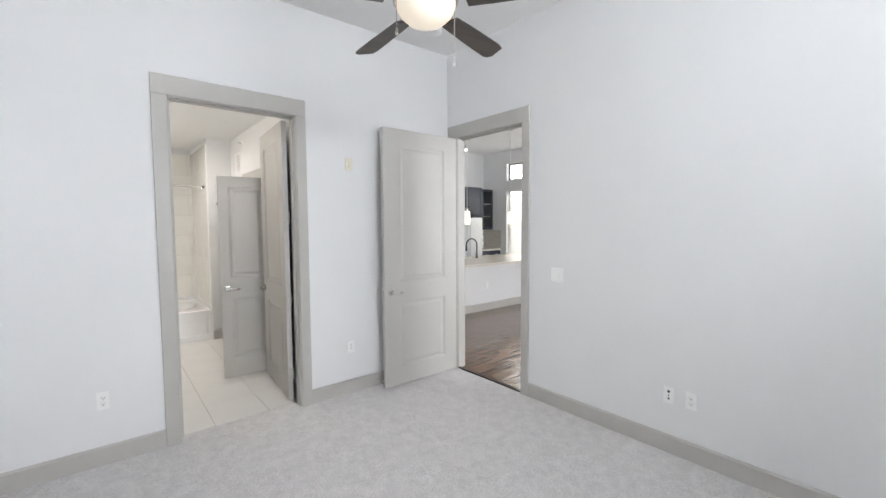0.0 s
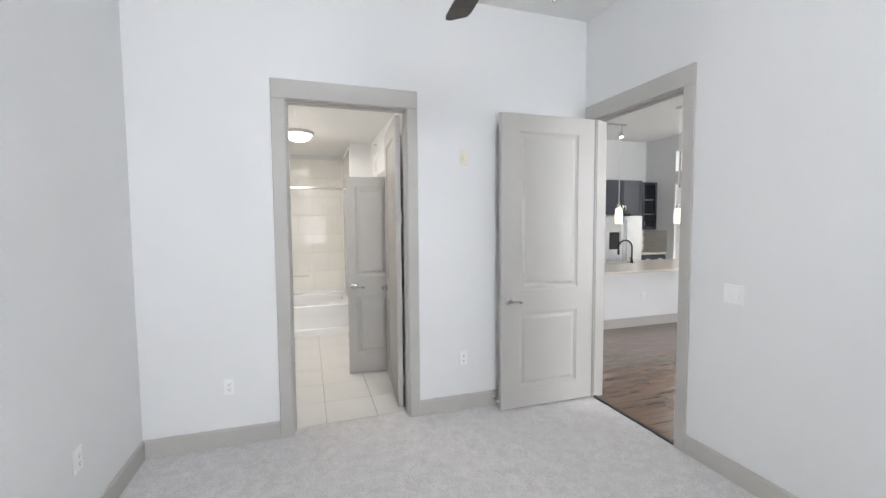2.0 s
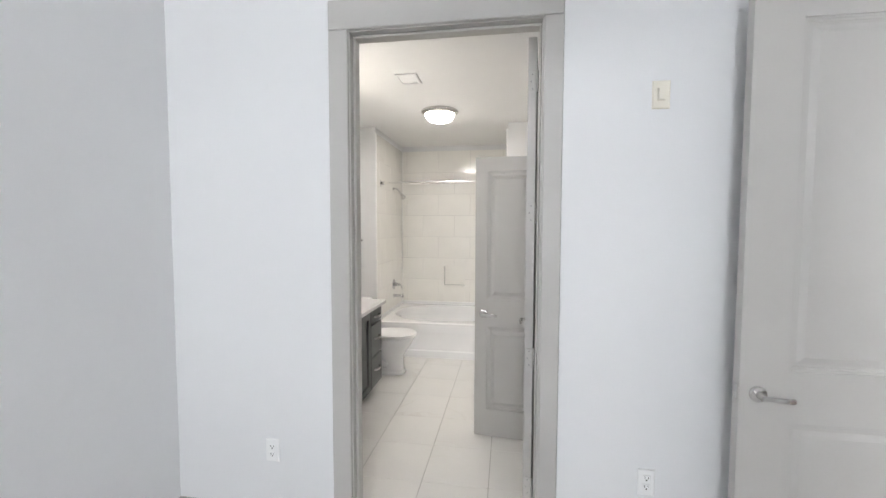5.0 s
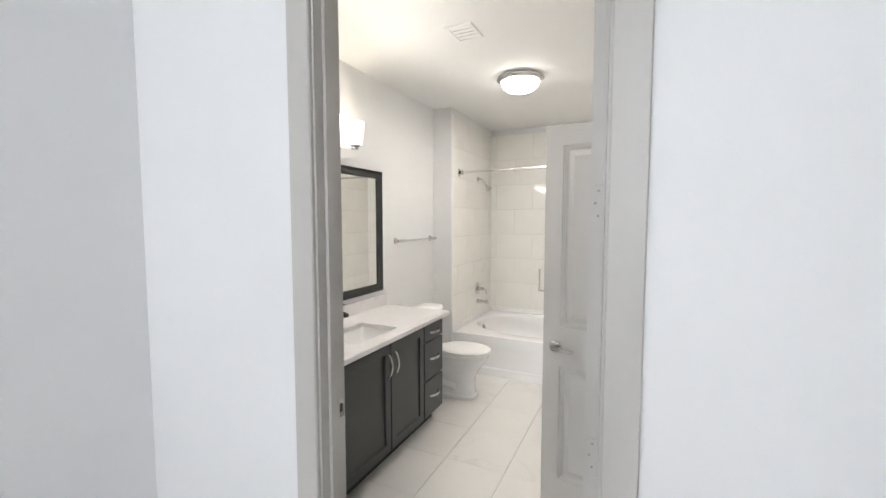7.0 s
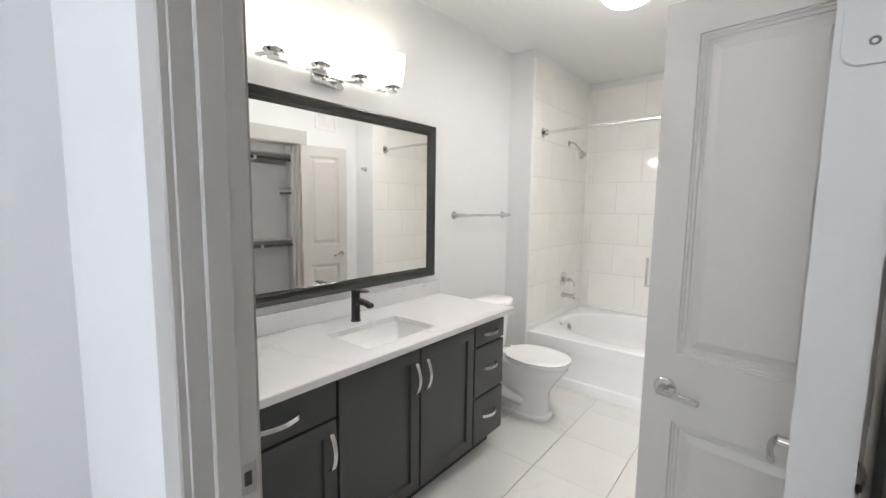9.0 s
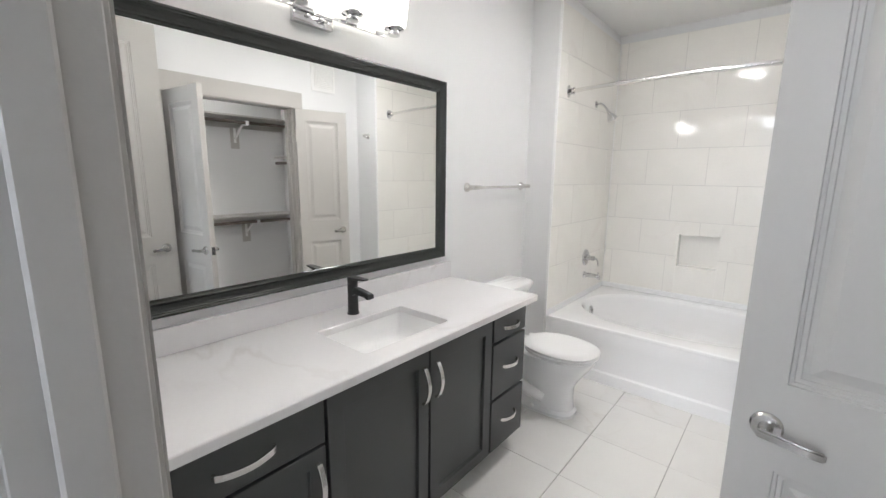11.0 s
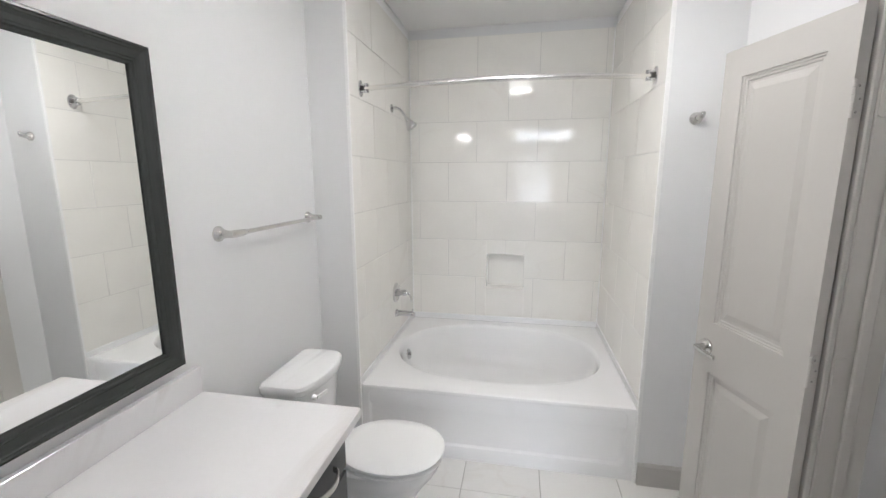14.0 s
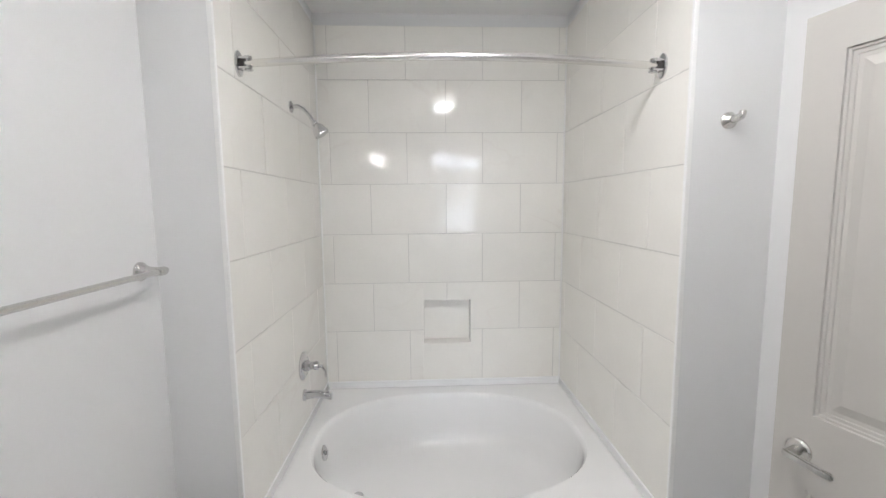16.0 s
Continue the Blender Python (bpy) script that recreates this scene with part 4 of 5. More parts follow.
def grille(name, c, u, v, n, w, h, slats, label, category="vent"):
    """A louvred grille in the plane u, v at c, facing n."""
    c, u, v, n = Vector(c), Vector(u), Vector(v), Vector(n)
    e = empty(name, *c)
    f = 0.02
    quad = lambda i, d: [c + u * (-w / 2 + i) + v * (-h / 2 + i) + n * d, c + u * (w / 2 - i) + v * (-h / 2 + i) + n * d, c + u * (w / 2 - i) + v * (h / 2 - i) + n * d, c + u * (-w / 2 + i) + v * (h / 2 - i) + n * d]
    part("frame", loft(B(), [quad(0, 0), quad(0, 0.006), quad(0.004, 0.010), quad(f, 0.011), quad(f, 0.002)], cap0=False, cap1=False), WHITEP, e, smooth=False)
    part("backing", loft(B(), [quad(f - 0.002, 0.001), quad(f - 0.002, 0.002)]), VENTBACK, e, smooth=False)
    for i in range(slats):
        s = -h / 2 + f + (h - 2 * f) * (i + 0.5) / slats
        d = (h - 2 * f) / slats
        a, b = c + u * (-w / 2 + f) + v * s, c + u * (w / 2 - f) + v * s
        bm = B()
        loft(bm, [[p + v * (-d * 0.30) + n * 0.003, p + v * (-d * 0.24) + n * 0.002, p + v * (d * 0.30) + n * 0.009, p + v * (d * 0.24) + n * 0.0105] for p in (a, b)])
        part("slat", bm, WHITEP, e, smooth=False)
    return tagged(e, label, category)


grille("exhaust_vent", (0.305, 4.755, H_BATH), (1, 0, 0), (0, 1, 0), (0, 0, -1), 0.17, 0.21, 4, "white square exhaust vent in the ceiling")


def diffuser(name, c, u, v, n, w, h, rings, label):
    """A square air diffuser: a frame round concentric sloping louvres."""
    c, u, v, n = Vector(c), Vector(u), Vector(v), Vector(n)
    e = empty(name, *c)
    q = lambda i, d: [c + u * (a * (w / 2 - i)) + v * (b * (h / 2 - i)) + n * d for a, b in ((-1, -1), (1, -1), (1, 1), (-1, 1))]
    f = 0.022
    part("frame", loft(B(), [q(0, 0), q(0, 0.006), q(0.004, 0.010), q(f, 0.011), q(f, 0.002)], cap0=False, cap1=False), WHITEP, e, smooth=False)
    part("backing", loft(B(), [q(f - 0.002, 0.001), q(f - 0.002, 0.002)]), GROUT, e, smooth=False)
    step = (min(w, h) / 2 - f) / (rings + 0.5)
    for k in range(rings):
        i = f + step * (k + 0.18)
        part("louvre", loft(B(), [q(i, 0.0085), q(i + step * 0.76, 0.0055), q(i + step * 0.76, 0.0045), q(i, 0.0070)], cap0=False, cap1=False), WHITEP, e, smooth=False)
    part("centre_plate", loft(B(), [q(f + step * (rings + 0.1), 0.003), q(f + step * (rings + 0.15), 0.009)], cap0=False), WHITEP, e, smooth=False)
    return tagged(e, label, "vent")


diffuser("wall_vent", (BX1, 5.835, 2.355), (0, 1, 0), (0, 0, 1), (-1, 0, 0), 0.26, 0.25, 6, "white square air diffuser high on the wall")


def sprinkler():
    x, y, z = BX1, 5.606, 2.571
    e = empty("fire_sprinkler", x, y, z)
    part("escutcheon", lathe(B(), (x, y, z), (-1, 0, 0), [(0, 0.030), (0.004, 0.029), (0.010, 0.020), (0.012, 0.010)], 24), WHITEP, e)
    part("body", lathe(B(), (x - 0.010, y, z), (-1, 0, 0), [(0, 0.009), (0.016, 0.008), (0.020, 0.005), (0.036, 0.005)], 14), CHROME, e)
    part("deflector", box(B(), x - 0.050, y - 0.014, z + 0.004, x - 0.044, y + 0.014, z + 0.014, 0.001), CHROME, e)
    part("frame_arm", tube(B(), [(x - 0.024, y - 0.008, z), (x - 0.036, y - 0.011, z + 0.002), (x - 0.046, y - 0.004, z + 0.006)], 0.002, 8), CHROME, e)
    part("frame_arm", tube(B(), [(x - 0.024, y + 0.008, z), (x - 0.036, y + 0.011, z + 0.002), (x - 0.046, y + 0.004, z + 0.006)], 0.002, 8), CHROME, e)
    return tagged(e, "small white and chrome sidewall fire sprinkler", "sprinkler")


sprinkler()


def towel_bar():
    e = empty("towel_bar", BX0, 5.8, 1.385)
    z, x = 1.385, BX0 + 0.062
    part("bar", rod(B(), (x, 5.46, z), (x, 6.152, z), 0.0085), NICKEL, e)
    for y, s in ((5.466, 1), (6.125, -1)):
        bm = B()
        lathe(bm, (BX0, y, z), (1, 0, 0), [(0, 0.029), (0.006, 0.029), (0.014, 0.022), (0.030, 0.015), (0.062, 0.013), (0.074, 0.011)], 24)
        lathe(bm, (x, y - 0.015, z), (0, 1, 0), [(0, 0.012), (0.01, 0.0145), (0.03, 0.0145), (0.085, 0.0115), (0.092, 0.009)] if s > 0 else [(0, 0.009), (0.008, 0.0130), (0.030, 0.0130), (0.040, 0.009)], 20)
        part("post", bm, NICKEL, e)
    return tagged(e, "brushed nickel towel bar on the wall", "towel bar")


SET = Vector((-0.018, 0.024, 0))
towel_bar()
SET = Vector((-0.010, 0.033, 0))


def robe_hook():
    x, y, z = 1.205, AY0, 1.842
    e = empty("robe_hook", x, y, z)
    bm = B()
    lathe(bm, (x, y, z), (0, -1, 0), [(0, 0.027), (0.005, 0.027), (0.013, 0.020), (0.022, 0.012)], 24)
    part("rosette", bm, NICKEL, e)
    bm = B()
    tube(bm, [(x, y - 0.018, z), (x + 0.004, y - 0.034, z + 0.002), (x + 0.008, y - 0.044, z + 0.006), (x + 0.010, y - 0.048, z + 0.015), (x + 0.010, y - 0.048, z + 0.022)], 0.009, 12, [0.011, 0.012, 0.012, 0.0105, 0.009])
    part("hook", bm, NICKEL, e)
    return tagged(e, "single brushed nickel robe hook", "hook")


robe_hook()


def shower_rod():
    e = empty("shower_rod", 0.32, 6.37, 2.06)
    yr, z = 6.372, 2.068
    pts = []
    for i in range(33):
        s = i / 32
        pts.append((AX0 + 0.03 + (AX1 - AX0 - 0.06) * s, yr - 0.085 * math.sin(math.pi * s) ** 0.9, z))
    part("rod", tube(B(), pts, 0.0135, 14), SATIN, e, "bowed polished rod")
    for x, s in ((AX0, 1), (AX1, -1)):
        bm = B()
        loft(bm, [[(x + s * d, yr + a * k, z + b * k * 1.45) for a, b in oval(0, 0, 0.030, 0.030, 24)] for d, k in ((0, 1), (0.005, 1), (0.008, 0.85))])
        b_ = part("bracket", bm, CHROME, e, "oval chrome wall bracket")
        bm = B()
        box(bm, x + s * 0.006, yr - 0.020, z + 0.012, x + s * 0.045, yr + 0.018, z + 0.020, 0.002)
        box(bm, x + s * 0.006, yr - 0.020, z - 0.020, x + s * 0.045, yr + 0.018, z - 0.012, 0.002)
        lathe(bm, (x + s * 0.036, yr - 0.002, z - 0.024), (0, 0, 1), [(0, 0.012), (0.048, 0.012)], 14)
        part("yoke", bm, CHROME, b_)
        bm = B()
        box(bm, x + s * 0.008, yr - 0.012, z - 0.011, x + s * 0.022, yr + 0.012, z + 0.011)
        part("socket", bm, SLOT, b_)
    return tagged(e, "curved polished shower curtain rod", "curtain rod")


shower_rod()


def shower_head():
    y, z = 6.925, 2.050
    e = empty("wall_shower", AX0, y, z)
    part("flange", lathe(B(), (AX0, y, z), (1, 0, 0), [(0, 0.028), (0.004, 0.028), (0.012, 0.014)], 24), CHROME, e)
    part("arm", tube(B(), [(AX0, y, z), (AX0 + 0.032, y, z + 0.003), (AX0 + 0.060, y, z - 0.010), (AX0 + 0.088, y, z - 0.042), (AX0 + 0.105, y, z - 0.070)], 0.010, 12), CHROME, e)
    d = Vector((0.55, 0, -0.83))
    part("head", lathe(B(), (AX0 + 0.101, y, z - 0.064), d, [(0, 0.012), (0.012, 0.017), (0.024, 0.015), (0.034, 0.026), (0.070, 0.038), (0.080, 0.037), (0.081, 0.030), (0.083, 0.028)], 28), CHROME, e, "chrome bell-shaped spray head")
    return tagged(e, "small chrome wall shower on a bent arm", "shower")


shower_head()


def tub_valve():
    y, z = 6.93, 0.757
    e = empty("shower_valve", AX0, y, z)
    part("escutcheon", lathe(B(), (AX0, y, z), (1, 0, 0), [(0, 0.072), (0.005, 0.072), (0.012, 0.060), (0.014, 0.032)], 36), CHROME, e)
    part("stem", lathe(B(), (AX0 + 0.012, y, z), (1, 0, 0), [(0, 0.028), (0.024, 0.026), (0.028, 0.020), (0.044, 0.019), (0.048, 0.023), (0.068, 0.021), (0.071, 0.014)], 24), CHROME, e)
    bm = B()
    tube(bm, [(AX0 + 0.070, y, z), (AX0 + 0.098, y, z - 0.004), (AX0 + 0.112, y, z - 0.030), (AX0 + 0.114, y, z - 0.062)], 0.008, 12, [0.012, 0.009, 0.008, 0.007])
    part("lever", bm, CHROME, e)
    return tagged(e, "chrome single-lever shower valve", "shower valve")


def tub_spout():
    y, z = 6.925, 0.602
    e = empty("tub_spout", AX0, y, z)
    bm = B()
    lathe(bm, (AX0, y, z), (1, 0, 0), [(0, 0.030), (0.006, 0.030), (0.016, 0.022)], 24)
    loft(bm, [[(AX0 + a, y + p, z + q + c) for p, q in oval(0, 0, w, h, 18, 2.4)] for a, w, h, c in ((0.008, 0.022, 0.022, 0), (0.06, 0.021, 0.019, 0.003), (0.10, 0.021, 0.018, 0.001), (0.13, 0.021, 0.021, -0.006), (0.142, 0.018, 0.018, -0.009))])
    part("spout", bm, CHROME, e)
    part("diverter", lathe(B(), (AX0 + 0.125, y, z + 0.012), (0, 0, 1), [(0, 0.006), (0.014, 0.006), (0.016, 0.009), (0.024, 0.008)], 14), CHROME, e)
    return tagged(e, "chrome tub spout with a pull-up diverter", "tub spout")


tub_valve()
tub_spout()


# ---- closet fittings ----
SET = Vector((0, 0, 0))
def closet_shelf(name, x0, x1, y0, y1, z, axis, rod_off, brackets, label):
    e = empty(name, (x0 + x1) / 2, (y0 + y1) / 2, z)
    part("board", box(B(), x0, y0, z, x1, y1, z + 0.018, 0.002), TRIM, e)
    part("cleat", box(B(), x1 - 0.02, y0, z - 0.085, x1, y1, z - 0.001) if axis == "y" else box(B(), x0, y1 - 0.02, z - 0.085, x1, y1, z - 0.001), TRIM, e)
    if axis == "y":
        part("hanging_rod", rod(B(), (x1 - rod_off, y0, z - 0.05), (x1 - rod_off, y1, z - 0.05), 0.016), ROD, e, "dark metal hanging rod")
    else:
        part("hanging_rod", rod(B(), (x0, y1 - rod_off, z - 0.05), (x1, y1 - rod_off, z - 0.05), 0.016), ROD, e, "dark metal hanging rod")
    for b in brackets:
        bm = B()
        if axis == "y":
            box(bm, x1 - 0.012, b - 0.012, z - 0.24, x1 - 0.002, b + 0.012, z - 0.002)
            strap(bm, [(x1 - 0.01, b, z - 0.20), (x1 - 0.16, b, z - 0.09), (x1 - rod_off, b, z - 0.03)], (0, 1, 0), 0.022, 0.008)
            strap(bm, [(x1 - rod_off - 0.03, b, z - 0.03), (x1 - rod_off - 0.025, b, z - 0.068), (x1 - rod_off + 0.01, b, z - 0.075)], (0, 1, 0), 0.03, 0.008)
            pad = box(B(), x1 - 0.004, b - 0.045, z - 0.30, x1 + 0.0, b + 0.045, z - 0.086)
        else:
            strap(bm, [(b, y1 - 0.01, z - 0.20), (b, y1 - 0.16, z - 0.09), (b, y1 - rod_off, z - 0.03)], (1, 0, 0), 0.022, 0.008)
            pad = box(B(), b - 0.045, y1 - 0.004, z - 0.30, b + 0.045, y1, z - 0.086)
        part("bracket", bm, WHITEP, e, "white shelf and rod bracket")
        part("mounting_board", pad, TRIM, e)
    return tagged(e, label, "shelf")


closet_shelf("closet_shelf", 2.15, 2.468, 3.56, 5.99, 2.02, "y", 0.29, (4.62, 5.45), "painted upper closet shelf with a hanging rod")
closet_shelf("closet_shelf", 2.15, 2.468, 3.56, 5.99, 1.00, "y", 0.29, (4.66, 5.50), "painted lower closet shelf with a hanging rod")
closet_shelf("closet_shelf", 1.56, 2.12, 5.70, 5.995, 1.62, "x", 0.27, (1.80,), "painted side closet shelf with a rod")


def closet_light():
    x, y, z = 1.95, 4.75, 2.55
    e = empty("closet_light", x, y, z)
    part("trim_ring", lathe(B(), (x, y, z), (0, 0, -1), [(0, 0.12), (0.02, 0.13), (0.03, 0.12)], 32), NICKEL, e)
    part("bowl", lathe(B(), (x, y, z - 0.025), (0, 0, -1), [(0, 0.112), (0.03, 0.10), (0.055, 0.06), (0.062, 0.01)], 32), CLOSETBOWL, e)
    return tagged(e, "small lit opal closet ceiling light", "ceiling light")


closet_light()

# ---- bedroom ----
def ceiling_fan():
    x, y = 1.15, 1.54
    e = empty("ceiling_fan", x, y, H_BED)
    part("canopy", lathe(B(), (x, y, H_BED), (0, 0, -1), [(0, 0.068), (0.03, 0.066), (0.055, 0.045), (0.06, 0.02)], 28), NICKEL, e)
    part("downrod", rod(B(), (x, y, 2.80), (x, y, H_BED - 0.05), 0.013), NICKEL, e)
    part("motor", lathe(B(), (x, y, 2.82), (0, 0, -1), [(0, 0.03), (0.02, 0.05), (0.045, 0.115), (0.075, 0.135), (0.14, 0.138), (0.18, 0.125), (0.195, 0.09)], 40), NICKEL, e, "brushed nickel motor housing")
    part("light_fitter", lathe(B(), (x, y, 2.63), (0, 0, -1), [(0, 0.09), (0.015, 0.118), (0.04, 0.146), (0.062, 0.150), (0.068, 0.140)], 40), NICKEL, e)
    part("bowl", lathe(B(), (x, y, 2.565), (0, 0, -1), [(0, 0.138), (0.02, 0.136), (0.055, 0.118), (0.085, 0.084), (0.102, 0.045), (0.108, 0.01)], 40), FANBOWL, e, "lit opal glass bowl")
    for k in range(5):
        a = radians(14.5 + 72 * k)
        m = Matrix.Translation((x, y, 2.553)) @ Matrix.Rotation(a, 4, "Z") @ Matrix.Rotation(radians(-12), 4, "X")
        bm = B()
        out = [(0.19, -0.045), (0.30, -0.052), (0.50, -0.060), (0.60, -0.062), (0.640, -0.053), (0.662, 0.026), (0.648, 0.054), (0.62, 0.062), (0.50, 0.060), (0.30, 0.052), (0.19, 0.045)]
        loft(bm, [[(p, q, 0.003) for p, q in out], [(p, q, -0.003) for p, q in out]])
        bm.transform(m)
        b = part("blade", bm, BLADE, e, "dark grey-brown wooden blade")
        bm = B()
        strap(bm, [(0.10, 0, 0.075), (0.15, 0, 0.055), (0.19, 0, 0.010), (0.25, 0, 0.006)], (0, 1, 0), 0.045, 0.006)
        bm.transform(m)
        part("blade_iron", bm, NICKEL, b)
    for dx, dy, zb in ((0.135, -0.045, 2.30), (-0.13, 0.045, 2.40)):
        c = part("pull_chain", rod(B(), (x + dx, y + dy, zb + 0.03), (x + dx, y + dy, 2.575), 0.0022, 8), NICKEL, e)
        part("knob", lathe(B(), (x + dx, y + dy, zb + 0.034), (0, 0, -1), [(0, 0.003), (0.008, 0.005), (0.024, 0.008), (0.032, 0.006)], 14), NICKEL, c)
    return tagged(e, "nickel ceiling fan with dark blades and lit bowl", "ceiling fan")


ceiling_fan()


def smoke_alarm():
    x, y = 2.395, 3.03
    e = empty("smoke_detector", x, y, H_BED)
    part("base", lathe(B(), (x, y, H_BED), (0, 0, -1), [(0, 0.07), (0.012, 0.07)], 32), WHITEP, e)
    part("cover", lathe(B(), (x, y, H_BED - 0.012), (0, 0, -1), [(0, 0.064), (0.018, 0.060), (0.028, 0.045), (0.030, 0.01)], 32), WHITEP, e)
    return tagged(e, "round white smoke detector on the ceiling", "smoke detector")


smoke_alarm()


def plate(name, c, u, n, w, h, kind, label, category, mat=None):
    """Cover plate with its inserts on a wall: c centre, u along the wall, n out of it."""
    mat = mat or WHITEP
    c, u, n = Vector(c), Vector(u), Vector(n)
    z = Vector((0, 0, 1))
    e = empty(name, *c)
    q = lambda a, b, d, s=0.0, cu=0.0, cz=0.0: [c + u * (cu + i * (a / 2 - s)) + z * (cz + j * (b / 2 - s)) + n * d for i, j in ((-1, -1), (1, -1), (1, 1), (-1, 1))]
    part("cover_plate", loft(B(), [q(w, h, 0), q(w, h, 0.004), q(w, h, 0.0065, 0.004)], cap0=False), mat, e, smooth=False)
    if kind == "outlet":
        for cz in (-0.0195, 0.0195):
            face = part("socket", loft(B(), [q(0.034, 0.028, 0.0066, 0, 0, cz), q(0.034, 0.028, 0.0085, 0.002, 0, cz)], cap0=False), mat, e, smooth=False)
            for cu, hh in ((-0.007, 0.009), (0.007, 0.007)):
                part("slot", loft(B(), [q(0.0026, hh, 0.0086, 0, cu, cz + 0.003), q(0.0026, hh, 0.0090, 0, cu, cz + 0.003)], cap0=False), SLOT, face, smooth=False)
            part("slot", loft(B(), [q(0.006, 0.006, 0.0086, 0, 0, cz - 0.008), q(0.006, 0.006, 0.0090, 0, 0, cz - 0.008)], cap0=False), SLOT, face, smooth=False)
    elif kind == "switch":
        for cu in (-0.023, 0.023):
            bm = B()
            a, b = q(0.033, 0.066, 0.0066, 0, cu), q(0.031, 0.064, 0.010, 0, cu)
            b[0] += n * 0.003
            b[1] += n * 0.003
            loft(bm, [a, b], cap0=False)
            part("rocker", bm, mat, e, smooth=False)
    elif kind == "jacks":
        for cz, s in ((0.024, 0.016), (-0.002, 0.009), (-0.024, 0.012)):
            part("jack", loft(B(), [q(s, s, 0.0066, 0, 0, cz), q(s, s, 0.0086, 0.001, 0, cz)], cap0=False), SLOT, e, smooth=False)
    elif kind == "blank":
        part("sounder", loft(B(), [q(0.030, 0.050, 0.0066), q(0.030, 0.050, 0.018, 0.003)], cap0=False), mat, e, smooth=False)
    return tagged(e, label, category)


O1 = plate("wall_outlet", (-0.076, WY0, 0.42), (1, 0, 0), (0, -1, 0), 0.070, 0.115, "outlet", "white duplex outlet on the grey wall", "outlet")
plate("wall_outlet", (1.692, WY0, 0.43), (1, 0, 0), (0, -1, 0), 0.070, 0.115, "outlet", "white duplex outlet between the two doors", "outlet")
plate("wall_outlet", (-0.61, 2.635, 0.43), (0, 1, 0), (1, 0, 0), 0.070, 0.115, "outlet", "white duplex outlet on the side wall", "outlet")
plate("wall_outlet", (2.875, 0.977, 0.394), (0, 1, 0), (-1, 0, 0), 0.070, 0.115, "outlet", "white duplex outlet beside the jack plate", "outlet")
plate("jack_plate", (2.875, 1.115, 0.394), (0, 1, 0), (-1, 0, 0), 0.070, 0.115, "jacks", "white wall plate with dark data jacks", "jack plate")
plate("light_switch", (2.875, 2.012, 1.125), (0, 1, 0), (-1, 0, 0), 0.118, 0.117, "switch", "white double rocker light switch", "light switch")
plate("wall_sounder", (1.705, WY0, 2.095), (1, 0, 0), (0, -1, 0), 0.070, 0.115, "blank", "small cream sounder plate high on the wall", "alarm sounder", CREAMP)


def door_stop():
    e = empty("door_stop", 1.965, WY0 - 0.016, 0.06)
    part("base", lathe(B(), (1.965, WY0 - 0.016, 0.06), (0, -1, 0), [(0, 0.012), (0.006, 0.012), (0.010, 0.006)], 14), NICKEL, e)
    part("spring", lathe(B(), (1.965, WY0 - 0.026, 0.06), (0, -1, 0), [(0.004 * i, 0.0045 if i % 2 else 0.006) for i in range(18)], 12), NICKEL, e)
    part("tip", lathe(B(), (1.965, WY0 - 0.096, 0.06), (0, -1, 0), [(0, 0.008), (0.012, 0.008), (0.015, 0.005)], 14), WHITEP, e)
    return tagged(e, "small spring door stop on the baseboard", "door stop")


door_stop()


def window(name, run, a0, a1, z0, z1, face, inside, depth, blinds, label, mid=True):
    """A window in its opening: sill, frame, sash bar, pane and, where drawn, a horizontal blind."""
    P = (lambda a, d, z: (a, face - inside * d, z)) if run == "x" else (lambda a, d, z: (face - inside * d, a, z))
    c = P((a0 + a1) / 2, 0.0, z0)
    e = empty(name, *c)

    def bar(n, p, q, d0, d1, lo, hi, mat):
        A, Bq = P(p, d0, lo), P(q, d1, hi)
        return part(n, box(B(), min(A[0], Bq[0]), min(A[1], Bq[1]), lo, max(A[0], Bq[0]), max(A[1], Bq[1]), hi, 0.002), mat, e)

    f = 0.04
    bar("window_frame", a0, a0 + f, depth * 0.6, depth * 0.9, z0, z1, WINFRAME)
    bar("window_frame", a1 - f, a1, depth * 0.6, depth * 0.9, z0, z1, WINFRAME)
    bar("window_frame", a0, a1, depth * 0.6, depth * 0.9, z0, z0 + f, WINFRAME)
    bar("window_frame", a0, a1, depth * 0.6, depth * 0.9, z1 - f, z1, WINFRAME)
    if mid:
        bar("sash_bar", a0, a1, depth * 0.62, depth * 0.88, (z0 + z1) / 2 - 0.02, (z0 + z1) / 2 + 0.02, WINFRAME)
    pane = bar("pane", a0 + f, a1 - f, depth * 0.74, depth * 0.77, z0 + f, z1 - f, GLASS)
    pane.visible_shadow = False
    bar("window_sill", a0, a1, -0.02, depth * 0.6, z0 - 0.02, z0 - 0.001, WALL)
    if blinds:
        bar("head_rail", a0 + 0.01, a1 - 0.01, 0.005, 0.05, z1 - 0.045, z1 - 0.002, BLIND)
        nsl = int((z1 - z0 - 0.08) / 0.043)
        for i in range(nsl):
            z = z0 + 0.03 + i * 0.043
            bm = B()
            r = [(0.007, -0.016), (0.027, 0.002), (0.047, 0.015), (0.047, 0.0175), (0.027, 0.0045), (0.007, -0.0135)] if blinds == "open" else [(0.014, -0.019), (0.029, 0.002), (0.041, 0.019), (0.0425, 0.0175), (0.031, 0.0005), (0.016, -0.0205)]
            loft(bm, [[P(a, d, z + h) for d, h in r] for a in (a0 + 0.012, a1 - 0.012)])
            part("slat", bm, BLIND, e, smooth=False)
    return tagged(e, label, "window", kind="structure")


